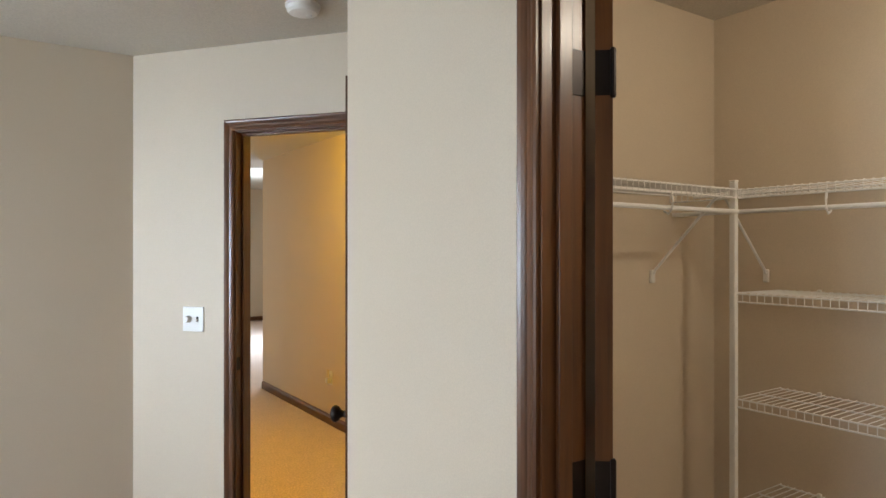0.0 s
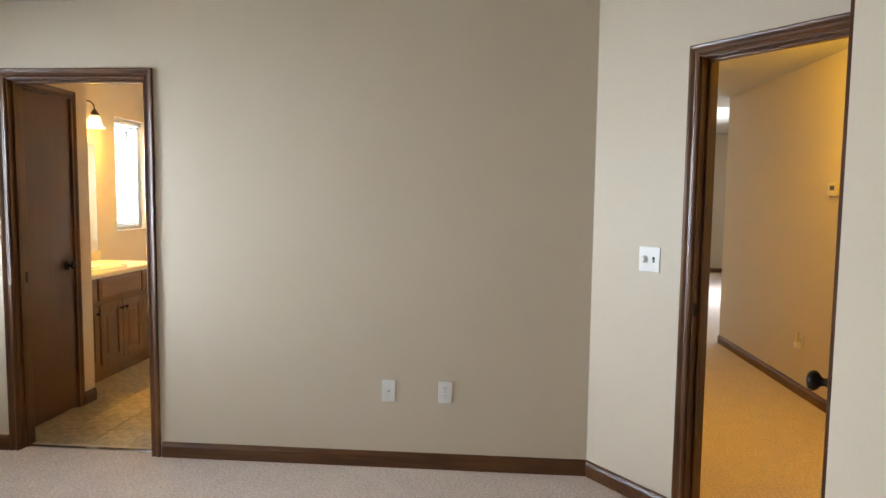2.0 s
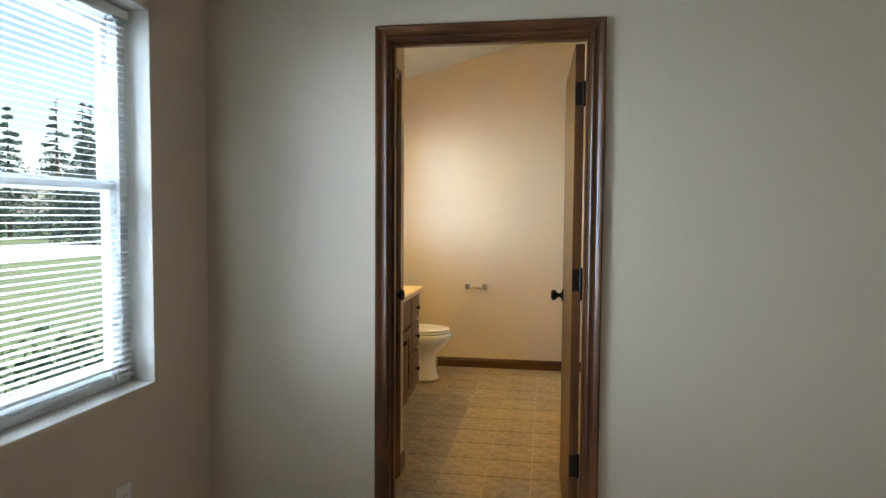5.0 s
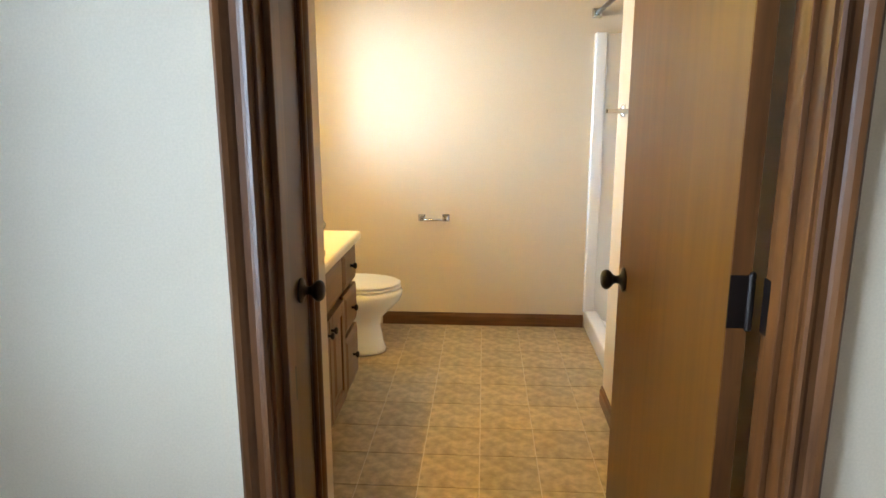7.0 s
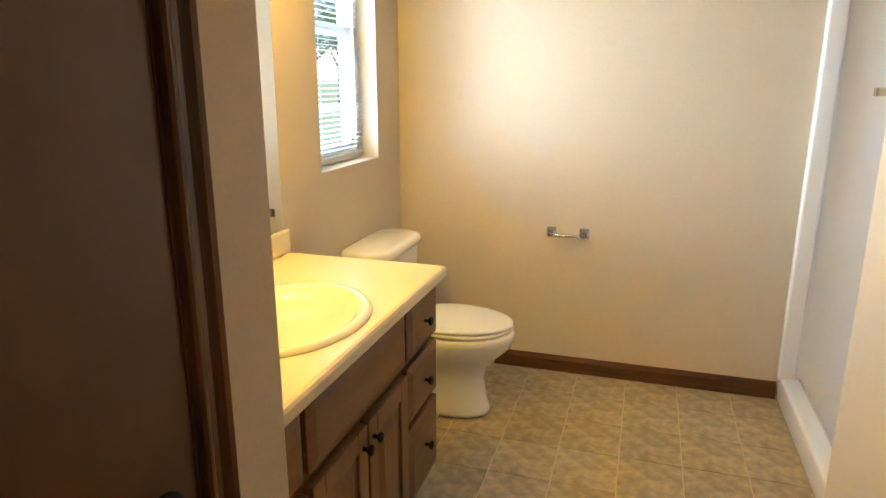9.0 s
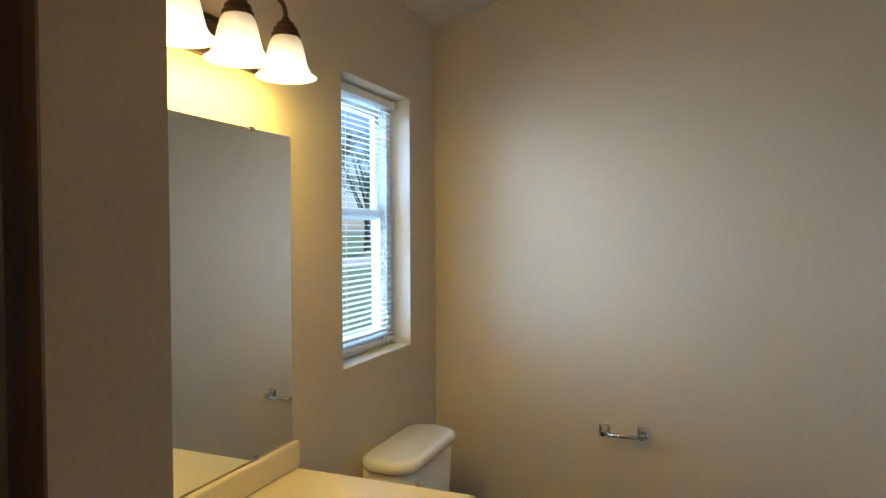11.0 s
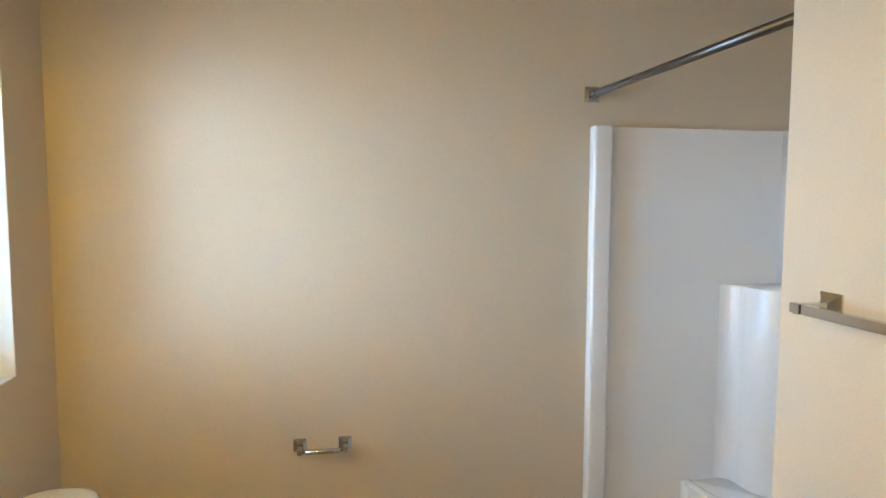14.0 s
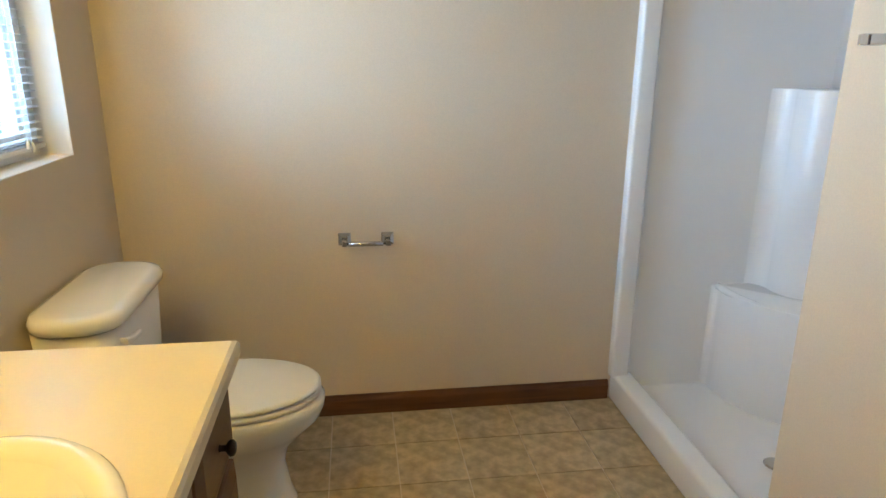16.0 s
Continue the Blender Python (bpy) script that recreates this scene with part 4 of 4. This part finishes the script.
def egg(x0, x1, hy, z, n=40, p=1.0):
    c, a = x0 + (x1 - x0) * 0.45, 0
    out = []
    for i in range(n):
        t = 2 * math.pi * i / n
        cx = math.cos(t)
        rx = (x1 - c) if cx > 0 else (c - x0)
        out.append((c + rx * math.copysign(abs(cx) ** p, cx), hy * math.sin(t), z))
    return out


part("bowl", loft([egg(0.30, 0.615, 0.105, 0.0, p=0.8), egg(0.30, 0.615, 0.108, 0.02, p=0.8), egg(0.30, 0.60, 0.098, 0.06, p=0.85), egg(0.27, 0.585, 0.092, 0.16), egg(0.24, 0.60, 0.105, 0.215), egg(0.22, 0.655, 0.145, 0.27), egg(0.215, 0.70, 0.172, 0.315), egg(0.21, 0.715, 0.180, 0.35), egg(0.21, 0.718, 0.181, 0.376), egg(0.225, 0.705, 0.170, 0.386)]), PORC, toi, "", True)
part("tank_bridge", box((0.06, -0.10, 0.20), (0.32, 0.10, 0.384), bevel=0.03, seg=4), PORC, toi, "", True)
part("seat", loft([egg(0.235, 0.700, 0.172, 0.387), egg(0.228, 0.708, 0.178, 0.392), egg(0.228, 0.708, 0.178, 0.401), egg(0.235, 0.702, 0.173, 0.405)]), WHITE, toi, "white plastic seat", True)
part("lid", loft([egg(0.235, 0.700, 0.171, 0.4085), egg(0.228, 0.707, 0.177, 0.413), egg(0.228, 0.707, 0.177, 0.421), egg(0.238, 0.695, 0.168, 0.427), egg(0.30, 0.60, 0.09, 0.430)]), WHITE, toi, "white plastic closed lid", True)
for y in (-0.075, 0.075):
    part("seat_hinge", box((0.215, y - 0.02, 0.386), (0.25, y + 0.02, 0.418), bevel=0.006), WHITE, toi)
    part("bolt_cap", lathe([(0.013, 0.0), (0.012, 0.008), (0.0, 0.014)], Matrix.Translation((0.40, y * 1.5, 0.0)), 14), WHITE, toi)


# ---- chrome fittings ----
def square_post(parent, x, y_out, z=0.0, size=0.046):
    p = part("post", loft([[(x - e, y, z - e), (x + e, y, z - e), (x + e, y, z + e), (x - e, y, z + e)] for e, y in ((size / 2, 0.0), (size / 2, 0.004), (size / 2 - 0.004, 0.007), (size / 2 - 0.012, 0.012), (0.009, 0.018), (0.008, y_out - 0.014))]), CHROME, parent)
    part("bracket", box((x - 0.009, y_out - 0.018, z - 0.011), (x + 0.009, y_out + 0.011, z + 0.009), bevel=0.002), CHROME, p)
    return p


tp = thing("toilet_paper_holder", "empty chrome toilet paper holder with square posts", "paper holder", m=Matrix.Translation((0.046, BACK_Y, 0.726)) @ OUT_N)
for x in (-0.079, 0.079):
    square_post(tp, x, 0.062)
part("roller", tube([(-0.072, 0.062, -0.004), (-0.062, 0.062, -0.004), (-0.06, 0.062, -0.004), (0.06, 0.062, -0.004), (0.062, 0.062, -0.004), (0.072, 0.062, -0.004)], [0.005, 0.005, 0.009, 0.009, 0.005, 0.005], 14), CHROME, tp, "", True)
tb = thing("towel_bar", "chrome towel bar with square posts on the wall", "towel bar", m=Matrix.Translation((PASS_X, 1.69, 1.41)) @ Matrix.Rotation(radians(90), 4, 'Z'))
for x in (-0.30, 0.30):
    square_post(tb, x, 0.065, size=0.052)
part("bar", box((-0.32, 0.057, -0.010), (0.32, 0.073, 0.008), bevel=0.002), CHROME, tb)

# ---- shower ----
SX0, SX1, SY0, SY1, SH = 1.026, 1.925, PASS_Y + 0.004, BACK_Y - 0.002, 1.866
shw = thing("shower_stall", "white fibreglass shower stall with a moulded corner seat", "shower")
pan = bmesh.new()
box((SX0 + 0.014, SY0, 0.0), (SX0 + 0.10, SY1, 0.125), pan, 0.016, 3)
part("curb", pan, FIBER, shw, "", True)
part("floor_pan", box((SX0 + 0.08, SY0, 0.0), (SX1, SY1, 0.055), bevel=0.004), FIBER, shw)
part("back_panel", box((SX0 + 0.05, SY1 - 0.022, 0.05), (SX1, SY1, SH), bevel=0.006), FIBER, shw)
part("front_panel", box((SX0 + 0.05, SY0, 0.05), (SX1, SY0 + 0.022, SH), bevel=0.006), FIBER, shw)
part("end_panel", box((SX1 - 0.022, SY0 + 0.02, 0.05), (SX1, SY1 - 0.02, SH), bevel=0.006), FIBER, shw)
for y0, y1 in ((SY1 - 0.052, SY1), (SY0, SY0 + 0.052)):
    part("flange", box((SX0 + 0.002, y0, 0.11), (SX0 + 0.075, y1, SH + 0.004), bevel=0.012, seg=4), FIBER, shw, "", True)


def corner_column(r, z0, z1, name, fillet=0.03, bev=0.012):
    """A moulded column in the rear corner with a curved front that runs into both walls."""
    cx, cy = SX1 - 0.02, SY1 - 0.02
    out = [(cx, cy)]
    for i in range(7):
        a = radians(90 - 90 * i / 6)
        out.append((cx - r - fillet + fillet * math.cos(a), cy - fillet + fillet * math.sin(a)))
    for i in range(1, 24):
        a = radians(180 + 90 * i / 24)
        rr = r * (1 + 0.05 * math.sin(2 * (a - math.pi)))
        out.append((cx + rr * math.cos(a), cy - fillet * (1 - i / 24) + (rr - fillet * i / 24) * math.sin(a)))
    for i in range(7):
        a = radians(90 * i / 6)
        out.append((cx - fillet + fillet * math.sin(a), cy - r - fillet + fillet * math.cos(a) - fillet * 0.0))
    part(name, prism(out, z0, z1, None, bev), FIBER, shw, "", True)


def seat_rim(r, z):
    """The raised rounded lip round the front of the moulded seat."""
    cx, cy = SX1 - 0.02, SY1 - 0.02
    pts = [(cx + (r - 0.012) * math.cos(radians(a)), cy + (r - 0.012) * math.sin(radians(a)), z + 0.004 - 0.02 * math.sin(radians(2 * (a - 180)))) for a in range(183, 268, 4)]
    part("seat_rim", tube(pts, 0.014, 10), FIBER, shw, "", True)


corner_column(0.455, 0.052, 0.495, "corner_seat", 0.03, 0.004)
seat_rim(0.47, 0.495)
corner_column(0.28, 0.495, 1.27, "corner_ledge", 0.07, 0.004)
part("corner_fillet", prism([(SX1 - 0.02, SY1 - 0.02)] + [(SX1 - 0.02 - 0.11 + 0.11 * math.cos(radians(a)), SY1 - 0.02 - 0.11 + 0.11 * math.sin(radians(a))) for a in range(0, 91, 9)][::-1], 1.27, SH - 0.004), FIBER, shw, "", True)
part("drain", lathe([(0.0, 0.006), (0.035, 0.005), (0.042, 0.0)][::-1], Matrix.Translation((1.40, 2.66, 0.055)), 24), CHROME, shw, "round chrome drain")
rod = thing("shower_rod", "brushed metal shower curtain rod with square end plates", "shower rod")
ROD_X, ROD_Z = 1.035, 1.982
part("tube", tube([(ROD_X, SY0 + 0.01, ROD_Z), (ROD_X, BACK_Y - 0.012, ROD_Z)], 0.0125, 16), mat("brushed_steel", (0.16, 0.15, 0.14), 0.38, 1.0), rod, "", True)
for y, sgn in ((BACK_Y, -1), (PASS_Y, 1)):
    e = part("end_plate", loft([[(ROD_X - k, y + sgn * d, ROD_Z - k), (ROD_X + k, y + sgn * d, ROD_Z - k), (ROD_X + k, y + sgn * d, ROD_Z + k), (ROD_X - k, y + sgn * d, ROD_Z + k)] for k, d in ((0.028, 0.0), (0.028, 0.005), (0.023, 0.009), (0.016, 0.014))]), CHROME, rod)
    part("collar", tube([(ROD_X, y + sgn * 0.012, ROD_Z), (ROD_X, y + sgn * 0.05, ROD_Z)], 0.016, 14), CHROME, e)

# ---- outside ----
GZ = -0.45
gb = bmesh.new()
bmesh.ops.create_grid(gb, x_segments=40, y_segments=40, size=900, matrix=Matrix.Translation((0, 0, GZ)))
tagged(link_mesh("ground", gb, GRASS), "mown green lawn reaching to the horizon", "lawn", kind="structure")
structure("road", box((-26, -200, GZ), (-18.5, 200, GZ + 0.02)), ROAD, "pale sunlit road beyond the lawn", "road")
structure("eave", box((BED_X - 0.95, ROOM_Y0 - 0.6, 2.50), (BED_X - 0.18, BACK_Y + 0.8, 2.62)), EAVE, "white soffit under the roof overhang", "eave")
rf = bmesh.new()
prism([(-1.7, ROOM_Y0 - 0.7), (8.6, ROOM_Y0 - 0.7), (8.6, 11.4), (-1.7, 11.4)], 3.3, 3.4, rf)
structure("roof", rf, EAVE, "plain roof over the house", "roof")


def leaf_cloud(centres, size, rng):
    """Many small leaf blades round the given (place, radius) clumps, as one mesh."""
    vs, fs = [], []
    for c, r, n in centres:
        for _ in range(n):
            d = Vector((rng.gauss(0, 1), rng.gauss(0, 1), rng.gauss(0, 1))).normalized() * r * rng.uniform(0.35, 1.0)
            p = Vector(c) + d
            u = Vector((rng.gauss(0, 1), rng.gauss(0, 1), rng.gauss(0, 0.6))).normalized()
            w = u.cross(Vector((rng.gauss(0, 1), rng.gauss(0, 1), rng.gauss(0, 1)))).normalized()
            s = size * rng.uniform(0.6, 1.3)
            k = len(vs)
            vs += [p - u * s, p + w * s * 0.5, p + u * s, p - w * s * 0.5]
            fs.append((k, k + 1, k + 2, k + 3))
    me = bpy.data.meshes.new("crown")
    me.from_pydata([tuple(a) for a in vs], [], fs)
    return me


def conifer(x, y, h, seed):
    rng = random.Random(seed)
    root = thing("spruce_tree", "tall dark green spruce standing on the lawn", "tree", "spruces", m=Matrix.Translation((x, y, GZ)))
    part("trunk", tube([(0, 0, 0), (0, 0, h * 0.5), (0, 0, h * 0.97)], [h * 0.02, h * 0.012, 0.02], 8), BARK, root)
    cl = []
    for i in range(16):
        f = i / 15
        zz = h * (0.08 + 0.89 * f)
        rad = h * 0.21 * (1 - f) + 0.12
        for k in range(max(3, int(9 * (1 - f)) + 2)):
            a = rng.uniform(0, 6.28)
            for q in (0.35, 0.68, 1.0):
                rr = rad * q * rng.uniform(0.85, 1.1)
                cl.append(((rr * math.cos(a), rr * math.sin(a), zz - rr * 0.28), rad * 0.20 + 0.06, 16))
    me = leaf_cloud(cl, 0.13, rng)
    me.materials.append(NEEDLE)
    new("crown", me).parent = root


def shrub(x, y, h, seed):
    rng = random.Random(seed)
    root = thing("garden_shrub", "low green leafy shrub outside the window", "shrub", "", m=Matrix.Translation((x, y, GZ)))
    st = bmesh.new()
    cl = []
    for k in range(9):
        a, rr = rng.uniform(0, 6.28), h * rng.uniform(0.15, 0.5)
        tip = (rr * math.cos(a), rr * math.sin(a), h * rng.uniform(0.5, 0.95))
        tube([(0, 0, 0), (tip[0] * 0.4, tip[1] * 0.4, tip[2] * 0.5), tip], [0.012, 0.008, 0.004], 5, st)
        cl.append((tip, h * 0.28, 130))
    part("stems", st, BARK, root)
    me = leaf_cloud(cl, 0.035, rng)
    me.materials.append(LEAF)
    new("foliage", me).parent = root


def broadleaf(x, y, h, seed):
    rng = random.Random(seed)
    root = thing("leafy_tree", "green leafy tree standing beyond the lawn", "tree", "leafy trees", m=Matrix.Translation((x, y, GZ)))
    tr = tube([(0, 0, 0), (0.05, 0.03, h * 0.3), (0.0, 0.1, h * 0.62)], [h * 0.028, h * 0.02, h * 0.008], 8)
    cl = []
    for k in range(11):
        a = rng.uniform(0, 6.28)
        z0, z1 = h * rng.uniform(0.2, 0.5), h * rng.uniform(0.42, 0.92)
        rr = h * rng.uniform(0.10, 0.30)
        tip = (rr * math.cos(a), rr * math.sin(a), z1)
        tube([(0.03, 0.03, z0), (tip[0] * 0.5, tip[1] * 0.5, (z0 + z1) / 2), tip], [h * 0.011, h * 0.007, 0.01], 6, tr)
        for _ in range(7):
            cl.append(((tip[0] + rng.gauss(0, h * 0.07), tip[1] + rng.gauss(0, h * 0.07), tip[2] + rng.gauss(0, h * 0.06)), h * rng.uniform(0.05, 0.09), 75))
    part("trunk", tr, BARK, root)
    me = leaf_cloud(cl, 0.11, rng)
    me.materials.append(LEAF)
    new("crown", me).parent = root


for i, (x, y, h) in enumerate(((-25, 31, 8.0), (-31, 38, 9.5), (-21.5, 31.5, 6.0), (-35, 36, 9), (-38, 44, 11))):
    conifer(x, y, h, 20 + i)
for i, (x, y, h) in enumerate(((-17, 39, 8.0), (-23, 48, 9.5), (-30, 56, 12), (-12, 46, 8), (-40, 24, 8), (-46, 34, 10))):
    broadleaf(x, y, h, 40 + i)

shrub(-2.4, 0.95, 1.0, 71)

# ---- bathroom floor tiles ----
TX, TYY = 0.2355, 0.2425
tile_bm = box((-TX / 2 + 0.0021, -TYY / 2 + 0.0021, -0.003), (TX / 2 - 0.0021, TYY / 2 - 0.0021, 0.0))
first = part("tile", tile_bm, VINYL, bath_floor)
ix, iy = 0, 0
made = False
for i in range(-4, 5):
    for j in range(0, 14):
        cx, cy = 0.131 + TX * (i + 0.5), 3.026 + TYY * (0.5 - j)
        if cy < 0.02 or cx - TX / 2 > 1.1:
            continue
        if not made:
            o, made = first, True
        else:
            o = first.copy()
            scene.collection.objects.link(o)
        o.location = (cx, cy, 0.0)
